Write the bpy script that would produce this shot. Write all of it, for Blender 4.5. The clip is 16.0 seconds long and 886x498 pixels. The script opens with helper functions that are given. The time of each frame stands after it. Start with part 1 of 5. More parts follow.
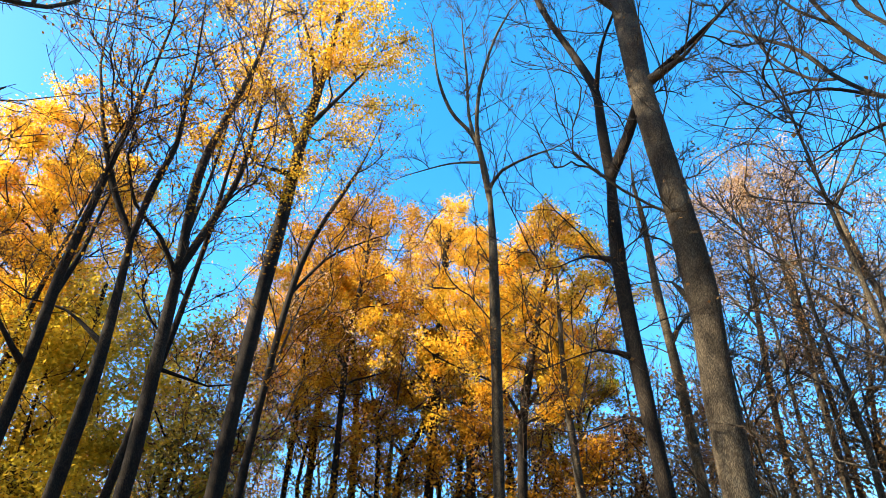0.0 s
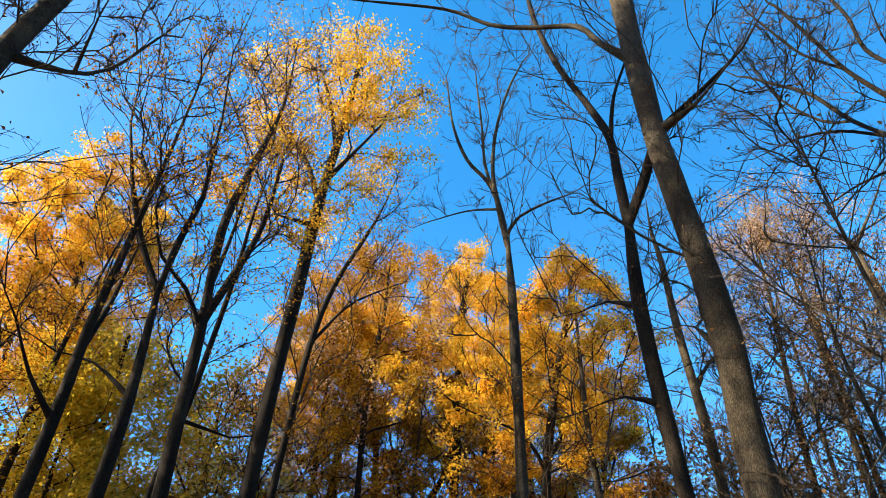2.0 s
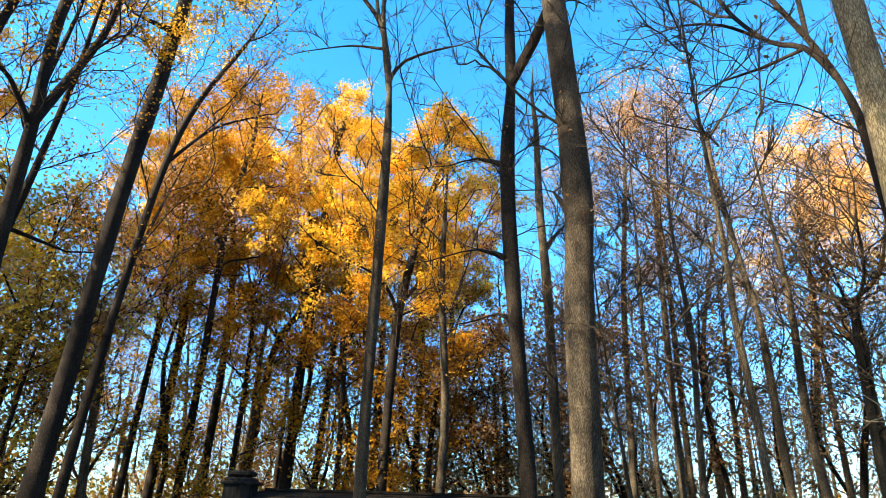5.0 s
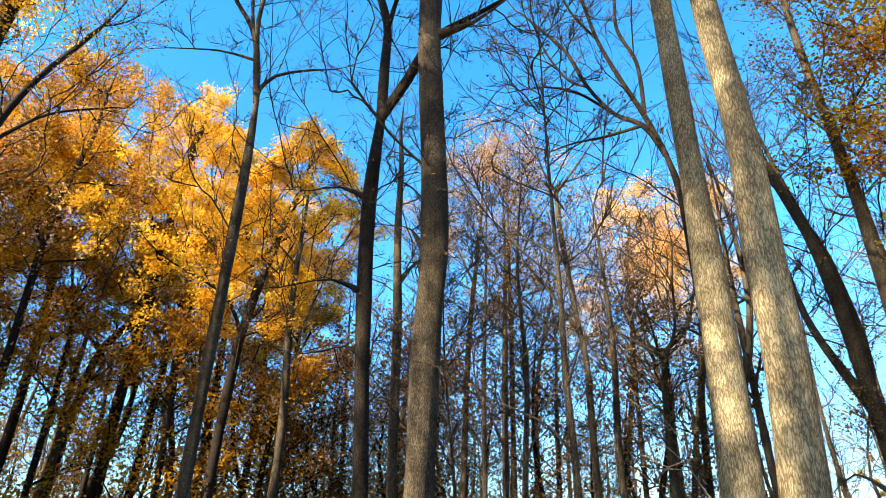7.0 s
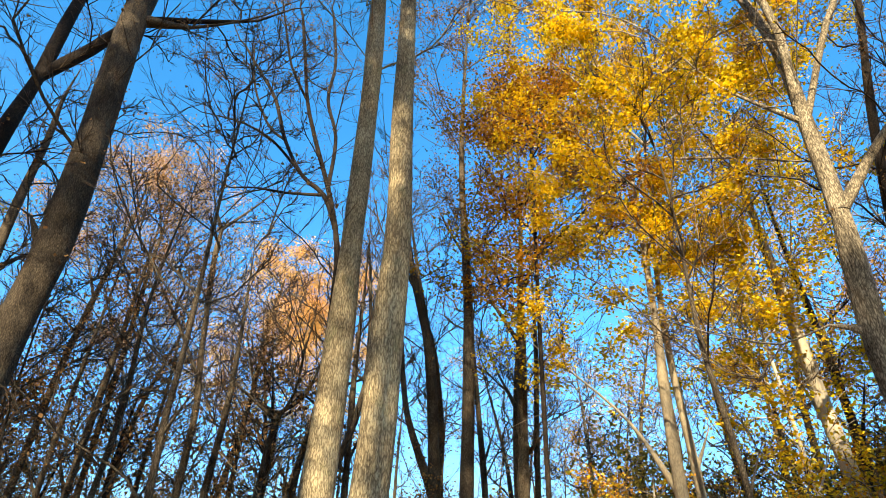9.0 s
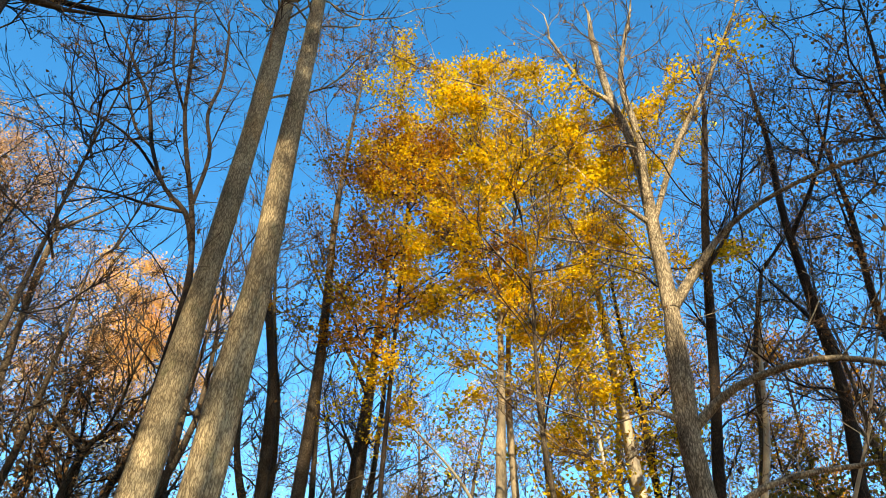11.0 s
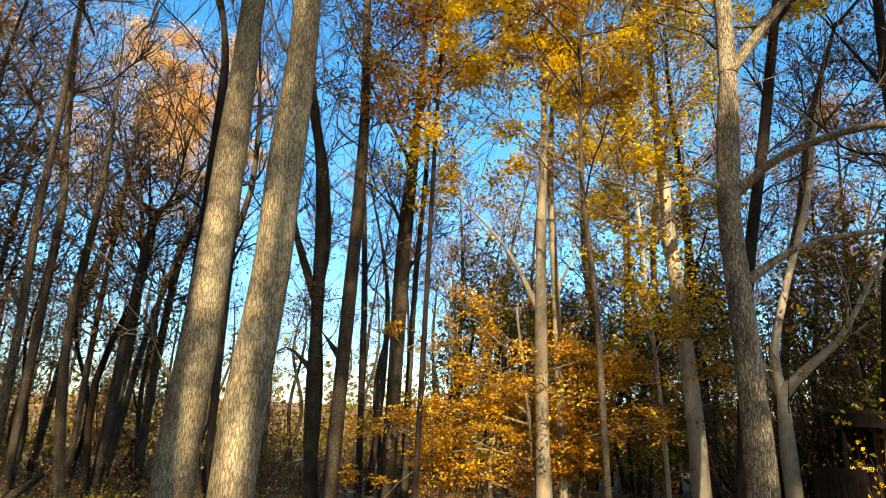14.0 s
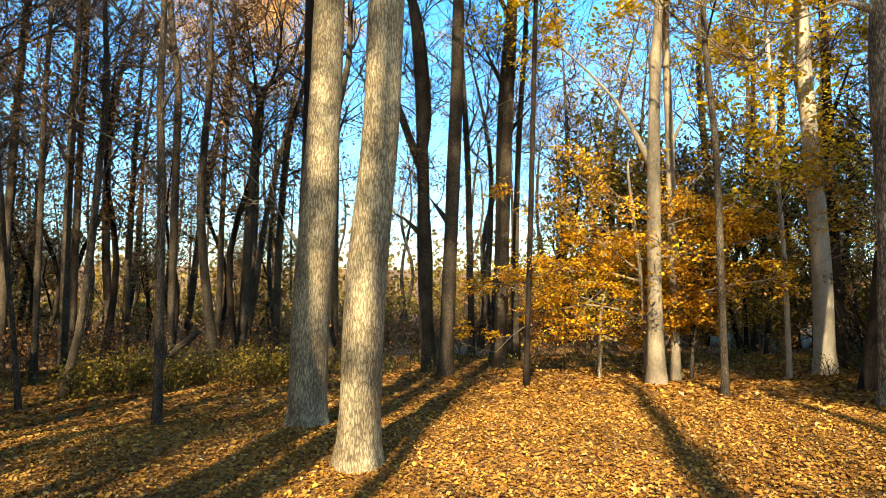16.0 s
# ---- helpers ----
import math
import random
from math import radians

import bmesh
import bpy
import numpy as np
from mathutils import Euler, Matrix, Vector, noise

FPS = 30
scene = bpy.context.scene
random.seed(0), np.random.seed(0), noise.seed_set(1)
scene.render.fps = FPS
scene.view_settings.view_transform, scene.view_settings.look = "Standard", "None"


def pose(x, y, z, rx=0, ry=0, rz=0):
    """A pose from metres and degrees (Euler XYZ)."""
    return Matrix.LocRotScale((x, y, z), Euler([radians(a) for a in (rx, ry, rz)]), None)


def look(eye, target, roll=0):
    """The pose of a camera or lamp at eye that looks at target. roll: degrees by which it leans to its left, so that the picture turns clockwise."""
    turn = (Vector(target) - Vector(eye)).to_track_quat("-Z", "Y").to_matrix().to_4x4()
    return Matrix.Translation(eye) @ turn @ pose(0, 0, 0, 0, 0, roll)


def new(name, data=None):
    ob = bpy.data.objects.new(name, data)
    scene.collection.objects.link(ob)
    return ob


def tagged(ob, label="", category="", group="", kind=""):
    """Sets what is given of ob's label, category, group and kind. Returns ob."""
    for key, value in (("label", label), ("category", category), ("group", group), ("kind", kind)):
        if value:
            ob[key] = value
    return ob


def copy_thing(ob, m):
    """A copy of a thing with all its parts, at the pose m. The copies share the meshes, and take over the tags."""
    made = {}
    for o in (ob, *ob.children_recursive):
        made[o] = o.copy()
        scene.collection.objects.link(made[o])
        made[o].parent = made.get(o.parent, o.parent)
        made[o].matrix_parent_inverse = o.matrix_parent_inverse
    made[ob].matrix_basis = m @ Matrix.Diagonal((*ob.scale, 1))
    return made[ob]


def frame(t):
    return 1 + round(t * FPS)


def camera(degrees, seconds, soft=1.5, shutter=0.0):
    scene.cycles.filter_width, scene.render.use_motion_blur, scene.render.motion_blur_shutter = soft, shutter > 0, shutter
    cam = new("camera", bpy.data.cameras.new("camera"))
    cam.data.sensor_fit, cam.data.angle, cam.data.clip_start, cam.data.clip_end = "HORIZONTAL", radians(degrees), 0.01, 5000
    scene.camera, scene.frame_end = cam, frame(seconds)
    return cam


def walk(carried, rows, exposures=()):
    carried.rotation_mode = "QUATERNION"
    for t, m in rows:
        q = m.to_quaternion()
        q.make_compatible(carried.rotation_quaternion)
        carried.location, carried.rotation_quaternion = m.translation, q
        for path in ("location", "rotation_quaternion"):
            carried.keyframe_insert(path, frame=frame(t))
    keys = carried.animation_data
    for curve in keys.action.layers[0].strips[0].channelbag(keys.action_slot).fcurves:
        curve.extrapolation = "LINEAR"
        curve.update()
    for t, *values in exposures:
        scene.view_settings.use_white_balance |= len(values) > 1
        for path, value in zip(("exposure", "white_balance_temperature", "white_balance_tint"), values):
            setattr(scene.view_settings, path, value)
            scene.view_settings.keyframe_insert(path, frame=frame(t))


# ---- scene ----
cam = camera(72.06, 16.0, 0.7)
# seconds, eye (m), turn (degrees): a person standing on a slope, panning and tilting
ROWS = [
    (0, 0.022, 0.018, 1.523, 122.90, -1.03, -0.66),
    (0.5, 0.018, -0.029, 1.561, 126.82, -0.48, 1.07),
    (1, -0.009, -0.134, 1.551, 129.43, -0.81, 1.65),
    (1.5, -0.055, -0.191, 1.523, 130.49, -1.09, 1.46),
    (2, -0.102, -0.154, 1.492, 127.09, -1.10, 1.04),
    (2.5, -0.119, -0.065, 1.477, 122.20, -1.33, 1.31),
    (3, -0.114, -0.002, 1.404, 116.78, -1.50, 2.24),
    (3.5, -0.072, 0.083, 1.385, 113.65, -1.30, 1.12),
    (4, 0.011, 0.155, 1.382, 112.23, -1.25, -1.81),
    (4.5, 0.059, 0.133, 1.389, 112.67, -1.33, -7.54),
    (4.7, 0.080, 0.117, 1.397, 113.03, -1.44, -9.75),
    (6.8, 0.026, -0.062, 1.614, 115.77, -0.72, -25.22),
    (7, 0.038, -0.061, 1.619, 115.95, -0.91, -27.12),
    (7.5, 0.108, -0.052, 1.612, 116.31, -2.05, -35.34),
    (8, 0.126, -0.059, 1.631, 118.06, -3.14, -46.92),
    (8.5, 0.108, -0.073, 1.655, 120.32, -2.28, -56.14),
    (9, 0.137, -0.066, 1.689, 121.65, -1.13, -62.79),
    (9.5, 0.186, -0.047, 1.735, 123.78, -1.19, -67.59),
    (10, 0.173, -0.059, 1.750, 126.32, -0.51, -72.64),
    (10.2, 0.163, -0.055, 1.743, 126.90, -0.77, -74.04),
    (12.3, -0.137, -0.014, 2.004, 122.86, 0.46, -82.10),
    (12.5, -0.147, -0.024, 1.992, 122.14, 0.50, -82.01),
    (13, -0.104, 0.007, 1.962, 117.03, -0.70, -79.49),
    (13.5, -0.067, 0.043, 1.907, 111.25, -0.97, -78.49),
    (14, -0.084, 0.058, 1.838, 104.50, -2.13, -74.59),
    (14.5, -0.074, 0.082, 1.789, 99.79, -1.21, -72.50),
    (15, -0.048, 0.129, 1.767, 95.61, -1.07, -70.57),
    (15.5, -0.064, 0.143, 1.742, 93.11, -0.80, -68.13),
    (16, -0.062, 0.179, 1.718, 91.84, -0.90, -64.86),
]
# the phone's own exposure falls a little as it turns to the brighter clearing
EXPOSURE = [(0, 2.03, 6500, 10), (1, 1.87, 6500, 10), (1.5, 1.61, 6500, 10), (2.5, 1.55, 6500, 10), (4, 2.1, 6500, 10), (5, 2.16, 6600, 10), (8, 1.85, 6800, 11), (10, 1.55, 7200, 12), (13, 1.46, 7400, 13), (14.5, 1.48, 7300, 12), (16, 1.84, 7200, 11)]
walk(cam, [(r[0], pose(*r[1:])) for r in ROWS], EXPOSURE)

# ---------------------------------------------------------------- light
SUN_AZ, SUN_EL = radians(254.7), radians(32.0)
world = bpy.data.worlds.new("sky")
scene.world = world
world.use_nodes = True
wn = world.node_tree.nodes
sky = wn.new("ShaderNodeTexSky")
sky.sky_type = "NISHITA"
sky.sun_disc = False
sky.sun_elevation, sky.sun_rotation = SUN_EL, SUN_AZ
sky.air_density, sky.dust_density, sky.ozone_density = 1.0, 0.3, 1.5
wn["Background"].inputs["Strength"].default_value = 0.078
deep = wn.new("ShaderNodeGamma")  # a clear, deep autumn blue, paler towards the horizon
deep.inputs["Gamma"].default_value = 1.2
world.node_tree.links.new(sky.outputs[0], deep.inputs["Color"])
where = wn.new("ShaderNodeTexCoord")
rise_z = wn.new("ShaderNodeSeparateXYZ")
world.node_tree.links.new(where.outputs["Generated"], rise_z.inputs[0])
tint = wn.new("ShaderNodeValToRGB")
tint.color_ramp.elements[0].position, tint.color_ramp.elements[0].color = 0.0, (0.40, 0.56, 0.76, 1)
tint.color_ramp.elements[1].position, tint.color_ramp.elements[1].color = 0.78, (0.27, 1.30, 1.60, 1)
for height_, colour_ in ((0.14, (0.46, 0.78, 0.98, 1)), (0.42, (0.38, 1.08, 1.32, 1))):
    tint.color_ramp.elements.new(height_).color = colour_
world.node_tree.links.new(rise_z.outputs["Z"], tint.inputs[0])
tone = wn.new("ShaderNodeMix")
tone.data_type, tone.blend_type = "RGBA", "MULTIPLY"
toward = wn.new("ShaderNodeVectorMath")  # the blue pales on the sun's side of the sky
toward.operation = "DOT_PRODUCT"
toward.inputs[1].default_value = (math.sin(SUN_AZ) * math.cos(SUN_EL), math.cos(SUN_AZ) * math.cos(SUN_EL), math.sin(SUN_EL))
world.node_tree.links.new(where.outputs["Generated"], toward.inputs[0])
pale = wn.new("ShaderNodeMapRange")
pale.inputs["From Min"].default_value, pale.inputs["From Max"].default_value = 0.45, 1.0
pale.inputs["To Min"].default_value, pale.inputs["To Max"].default_value = 1.0, 0.0
world.node_tree.links.new(toward.outputs["Value"], pale.inputs["Value"])
world.node_tree.links.new(pale.outputs[0], tone.inputs["Factor"])
world.node_tree.links.new(deep.outputs[0], tone.inputs["A"])
world.node_tree.links.new(tint.outputs[0], tone.inputs["B"])
world.node_tree.links.new(tone.outputs["Result"], wn["Background"].inputs["Color"])
SUN_DIR = Vector((math.sin(SUN_AZ) * math.cos(SUN_EL), math.cos(SUN_AZ) * math.cos(SUN_EL), math.sin(SUN_EL)))
sun = new("sun", bpy.data.lights.new("sun", "SUN"))
sun.data.energy, sun.data.angle, sun.data.color = 5.0, radians(0.55), (1.0, 0.88, 0.66)
sun.matrix_world = look(SUN_DIR * 60, (0, 0, 0))


# ---------------------------------------------------------------- materials
def material(name):
    m = bpy.data.materials.new(name)
    m.use_nodes = True
    n = m.node_tree.nodes
    return m, n, m.node_tree.links, n["Principled BSDF"]


def ramp(n, stops):
    r = n.new("ShaderNodeValToRGB")
    e = r.color_ramp.elements
    while len(e) < len(stops):
        e.new(0.5)
    for el, (p, c) in zip(e, stops):
        el.position, el.color = p, (*c, 1)
    return r


def bark(name, dark, mid, light, scale=1.0, relief=0.6, moss=0.0, crisp=0.0, lift=0.0, cut=1.0):
    """Furrowed bark: broken ridges up the stem, plates, blotches and lichen."""
    m, n, l, b = material(name)
    co = n.new("ShaderNodeTexCoord")

    def noise_at(sx, sz, detail, rough=0.6, warp=0.0):
        mp = n.new("ShaderNodeMapping")
        mp.inputs["Scale"].default_value = (sx, sx, sz)
        l.new(co.outputs["Object"], mp.inputs[0])
        t = n.new("ShaderNodeTexNoise")
        t.inputs["Scale"].default_value, t.inputs["Detail"].default_value = 1.0, detail
        t.inputs["Roughness"].default_value, t.inputs["Distortion"].default_value = rough, warp
        l.new(mp.outputs[0], t.inputs["Vector"])
        return t.outputs[0]

    def blend(a, ka, c, kc, off=0.0):
        x = n.new("ShaderNodeMath")
        x.operation = "MULTIPLY_ADD"
        x.inputs[1].default_value, x.inputs[2].default_value = ka, off
        l.new(a, x.inputs[0])
        y = n.new("ShaderNodeMath")
        y.operation = "MULTIPLY_ADD"
        y.inputs[1].default_value = kc
        l.new(c, y.inputs[0])
        l.new(x.outputs[0], y.inputs[2])
        return y.outputs[0]

    def plates_at(sx, sz):
        mp = n.new("ShaderNodeMapping")
        mp.inputs["Scale"].default_value = (sx, sx, sz)
        l.new(co.outputs["Object"], mp.inputs[0])
        warp = n.new("ShaderNodeTexNoise")
        warp.inputs["Scale"].default_value, warp.inputs["Detail"].default_value = 0.9, 2
        l.new(mp.outputs[0], warp.inputs["Vector"])
        sh = n.new("ShaderNodeVectorMath")
        sh.operation = "MULTIPLY_ADD"
        sh.inputs[1].default_value = (1.6, 1.6, 1.6)
        l.new(warp.outputs["Color"], sh.inputs[0])
        l.new(mp.outputs[0], sh.inputs[2])
        v = n.new("ShaderNodeTexVoronoi")
        v.feature = "DISTANCE_TO_EDGE"
        v.inputs["Scale"].default_value = 1.0
        l.new(sh.outputs[0], v.inputs["Vector"])
        edge = n.new("ShaderNodeMapRange")
        edge.interpolation_type = "SMOOTHSTEP"
        edge.inputs["From Max"].default_value = 0.22
        l.new(v.outputs["Distance"], edge.inputs["Value"])
        return edge.outputs[0]

    plates = plates_at(42 * scale, 9 * scale)
    ridges = noise_at(60 * scale, 16 * scale, 5, 0.65, 0.8)
    blotch = noise_at(1.7, 1.1, 6, 0.65)
    grain = noise_at(85, 40, 3)
    height = blend(plates, 0.30 * cut, ridges, 0.78 * cut, 0.69 - 0.645 * cut)
    tone = blend(blend(height, 0.62, blotch, 0.65, lift - 0.28), 1.0, grain, 0.3, -0.12)
    r = ramp(n, [(0.22 + crisp, dark), (0.46, mid), (0.74 - crisp, light)])
    l.new(tone, r.inputs[0])
    out = r.outputs[0]
    if moss:
        mr = ramp(n, [(0.55, (0, 0, 0)), (0.72, (moss, moss, moss))])
        l.new(noise_at(3.2, 2.4, 8), mr.inputs[0])
        mc = n.new("ShaderNodeMix")
        mc.data_type = "RGBA"
        mc.inputs["B"].default_value = (0.13, 0.15, 0.06, 1)
        l.new(mr.outputs[0], mc.inputs["Factor"])
        l.new(out, mc.inputs["A"])
        out = mc.outputs["Result"]
    l.new(out, b.inputs["Base Color"])
    b.inputs["Roughness"].default_value = 0.9
    b.inputs["Specular IOR Level"].default_value = 0.2
    bp = n.new("ShaderNodeBump")
    bp.inputs["Strength"].default_value, bp.inputs["Distance"].default_value = relief, 0.010
    l.new(height, bp.inputs["Height"])
    l.new(bp.outputs[0], b.inputs["Normal"])
    return m


def leafy(name, stops, through_light=0.45, rough=0.7):
    """Leaves, each with a tint of its own, that let light through."""
    m, n, l, b = material(name)
    geo = n.new("ShaderNodeNewGeometry")
    r = ramp(n, stops)
    l.new(geo.outputs["Random Per Island"], r.inputs[0])
    co = n.new("ShaderNodeTexCoord")
    no = n.new("ShaderNodeTexNoise")
    no.inputs["Scale"].default_value = 0.55
    l.new(co.outputs["Object"], no.inputs["Vector"])
    hs = n.new("ShaderNodeHueSaturation")
    mr = n.new("ShaderNodeMapRange")
    mr.inputs["From Min"].default_value, mr.inputs["From Max"].default_value = 0.3, 0.7
    mr.inputs["To Min"].default_value, mr.inputs["To Max"].default_value = 0.7, 1.25
    l.new(no.outputs[0], mr.inputs["Value"])
    l.new(mr.outputs[0], hs.inputs["Value"])
    l.new(r.outputs[0], hs.inputs["Color"])
    l.new(hs.outputs[0], b.inputs["Base Color"])
    b.inputs["Roughness"].default_value = rough
    b.inputs["Specular IOR Level"].default_value = 0.12
    tr = n.new("ShaderNodeBsdfTranslucent")
    l.new(hs.outputs[0], tr.inputs["Color"])
    mx = n.new("ShaderNodeMixShader")
    mx.inputs[0].default_value = through_light
    l.new(b.outputs[0], mx.inputs[1])
    l.new(tr.outputs[0], mx.inputs[2])
    l.new(mx.outputs[0], n["Material Output"].inputs["Surface"])
    return m


BARK = bark("bark_grey_brown", (0.011, 0.008, 0.005), (0.060, 0.045, 0.028), (0.20, 0.157, 0.10), 1.2, 0.9, 0.0, 0.02)
BARK_NEAR = bark("bark_ridged", (0.034, 0.024, 0.013), (0.180, 0.139, 0.078), (0.50, 0.415, 0.245), 0.75, 1.0, 0.35, 0.0, 0.04, 0.95)
BARK_PALE = bark("bark_pale", (0.12, 0.095, 0.06), (0.33, 0.28, 0.195), (0.50, 0.43, 0.30), 0.4, 0.3, cut=0.4)
BARK_GREY = bark("bark_grey_smooth", (0.06, 0.046, 0.028), (0.19, 0.152, 0.098), (0.40, 0.33, 0.20), 0.7, 0.4, cut=0.4)
# near-black: the shade on these trunks is put into the bark colour
BARK_SHADED = bark("bark_shaded", (0.005, 0.0035, 0.0025), (0.020, 0.014, 0.009), (0.070, 0.051, 0.032), 1.1, 0.8)
BARK_SHAG = bark("bark_shaggy", (0.020, 0.015, 0.009), (0.155, 0.124, 0.078), (0.54, 0.455, 0.30), 0.6, 1.0)
TWIG = bark("twig_bark", (0.016, 0.010, 0.006), (0.062, 0.041, 0.024), (0.145, 0.10, 0.062), 0.5, 0.1)

LEAF = {
    "gold": leafy("leaves_gold", [(0.0, (0.70, 0.33, 0.013)), (0.4, (0.88, 0.52, 0.03)), (0.8, (0.93, 0.63, 0.06)), (1.0, (0.50, 0.20, 0.012))]),
    "rust": leafy("leaves_rust", [(0.0, (0.25, 0.10, 0.008)), (0.5, (0.45, 0.21, 0.012)), (1.0, (0.64, 0.35, 0.022))]),
    "olive": leafy("leaves_olive", [(0.0, (0.42, 0.33, 0.03)), (0.5, (0.65, 0.48, 0.04)), (1.0, (0.75, 0.50, 0.04))]),
    "pink": leafy("leaves_pinkish_brown", [(0.0, (0.52, 0.33, 0.17)), (0.5, (0.64, 0.42, 0.22)), (1.0, (0.42, 0.23, 0.10))]),
    "peach": leafy("leaves_peach", [(0.0, (0.72, 0.42, 0.12)), (0.5, (0.86, 0.57, 0.20)), (1.0, (0.60, 0.32, 0.08))]),
    "maple": leafy("leaves_maple_yellow", [(0.0, (0.60, 0.32, 0.010)), (0.3, (0.82, 0.53, 0.013)), (0.62, (0.88, 0.67, 0.022)), (0.82, (0.54, 0.34, 0.012)), (1.0, (0.40, 0.36, 0.03))]),
    "beech": leafy("leaves_beech_orange", [(0.0, (0.42, 0.15, 0.012)), (0.3, (0.66, 0.29, 0.014)), (0.62, (0.80, 0.45, 0.02)), (0.85, (0.86, 0.60, 0.035)), (1.0, (0.46, 0.38, 0.03))]),
    # deep orange, darkened for the shade on the maple's left side
    "ember": leafy("leaves_maple_shaded", [(0.0, (0.25, 0.09, 0.01)), (0.5, (0.46, 0.205, 0.013)), (1.0, (0.64, 0.35, 0.018))], 0.45),
    "brown": leafy("leaves_dead_brown", [(0.0, (0.09, 0.042, 0.014)), (0.5, (0.23, 0.115, 0.036)), (1.0, (0.38, 0.205, 0.070))], 0.4),
    "litter": leafy("leaves_fallen", [(0.0, (0.13, 0.053, 0.011)), (0.3, (0.21, 0.092, 0.016)), (0.6, (0.30, 0.142, 0.025)), (0.82, (0.40, 0.215, 0.045)), (0.92, (0.50, 0.285, 0.035)), (1.0, (0.46, 0.31, 0.14))], 0.12, 0.65),
    "moss": leafy("leaves_olive_green", [(0.0, (0.09, 0.075, 0.016)), (0.5, (0.19, 0.14, 0.022)), (1.0, (0.34, 0.23, 0.03))], 0.4),
    "green": leafy("leaves_low_green", [(0.0, (0.10, 0.13, 0.03)), (0.5, (0.22, 0.22, 0.05)), (1.0, (0.35, 0.30, 0.06))], 0.35),
}


def forest_floor():
    m, n, l, b = material("leaf_covered_soil")
    co = n.new("ShaderNodeTexCoord")
    v = n.new("ShaderNodeTexVoronoi")
    v.inputs["Scale"].default_value = 15
    l.new(co.outputs["Object"], v.inputs["Vector"])
    r = ramp(n, [(0.0, (0.085, 0.036, 0.008)), (0.35, (0.185, 0.082, 0.014)), (0.7, (0.30, 0.142, 0.024)), (1.0, (0.42, 0.22, 0.040))])
    sep = n.new("ShaderNodeSeparateColor")
    l.new(v.outputs["Color"], sep.inputs[0])
    l.new(sep.outputs[0], r.inputs[0])
    big = n.new("ShaderNodeTexNoise")
    big.inputs["Scale"].default_value, big.inputs["Detail"].default_value = 0.6, 6
    l.new(co.outputs["Object"], big.inputs["Vector"])
    br = ramp(n, [(0.35, (0.62, 0.57, 0.50)), (0.65, (1, 1, 1))])
    l.new(big.outputs[0], br.inputs[0])
    mx = n.new("ShaderNodeMix")
    mx.data_type, mx.blend_type = "RGBA", "MULTIPLY"
    mx.inputs["Factor"].default_value = 1.0
    l.new(r.outputs[0], mx.inputs["A"])
    l.new(br.outputs[0], mx.inputs["B"])
    l.new(mx.outputs["Result"], b.inputs["Base Color"])
    b.inputs["Roughness"].default_value = 0.85
    bp = n.new("ShaderNodeBump")
    bp.inputs["Strength"].default_value, bp.inputs["Distance"].default_value = 0.8, 0.04
    l.new(v.outputs["Distance"], bp.inputs["Height"])
    l.new(bp.outputs[0], b.inputs["Normal"])
    return m


SOIL = forest_floor()


# ---------------------------------------------------------------- mesh helpers


def mesh_of(name, verts, faces, mat, smooth=True):
    """A mesh from an array of corners and an array of faces with the same number of sides."""
    me = bpy.data.meshes.new(name)
    verts, faces = np.asarray(verts, np.float32), np.asarray(faces, np.int32)
    k = faces.shape[1]
    me.vertices.add(len(verts))
    me.vertices.foreach_set("co", verts.ravel())
    me.loops.add(faces.size)
    me.loops.foreach_set("vertex_index", faces.ravel())
    me.polygons.add(len(faces))
    me.polygons.foreach_set("loop_start", np.arange(0, faces.size, k, dtype=np.int32))
    if smooth:
        me.polygons.foreach_set("use_smooth", np.ones(len(faces), bool))
    me.update(calc_edges=True)
    me.validate()
    me.materials.append(mat)
    return me


def child(name, me, parent, label="", kind=""):
    ob = new(name, me)
    ob.parent = parent
    return tagged(ob, label, kind=kind)


def unit(v):
    return v / np.maximum(np.linalg.norm(v, axis=-1, keepdims=True), 1e-9)


def tubes(paths, radii, sides):
    """Tapered tubes along many paths at once: paths (n, k, 3), radii (n, k)."""
    n, k, _ = paths.shape
    tan = np.empty_like(paths)
    tan[:, 1:-1] = paths[:, 2:] - paths[:, :-2]
    tan[:, 0], tan[:, -1] = paths[:, 1] - paths[:, 0], paths[:, -1] - paths[:, -2]
    tan = unit(tan)
    ref = np.where(np.abs(tan[:, :1, 2:]) < 0.8, np.array([0.0, 0, 1]), np.array([1.0, 0, 0]))
    a = unit(np.cross(tan, np.broadcast_to(ref, tan.shape)))
    b = np.cross(tan, a)
    ang = np.arange(sides) * 2 * np.pi / sides
    ring = a[:, :, None] * np.cos(ang)[None, None, :, None] + b[:, :, None] * np.sin(ang)[None, None, :, None]
    v = paths[:, :, None] + ring * radii[:, :, None, None]
    i = np.arange(n)[:, None, None] * k * sides + np.arange(k - 1)[None, :, None] * sides
    j = np.arange(sides)[None, None, :]
    j2 = (j + 1) % sides
    f = np.stack([i + j, i + j2, i + sides + j2, i + sides + j], -1).reshape(-1, 4)
    return v.reshape(-1, 3), f


def joined(pieces):
    vs, fs, o = [], [], 0
    for v, f in pieces:
        vs.append(v)
        fs.append(f + o)
        o += len(v)
    return np.concatenate(vs), np.concatenate(fs)


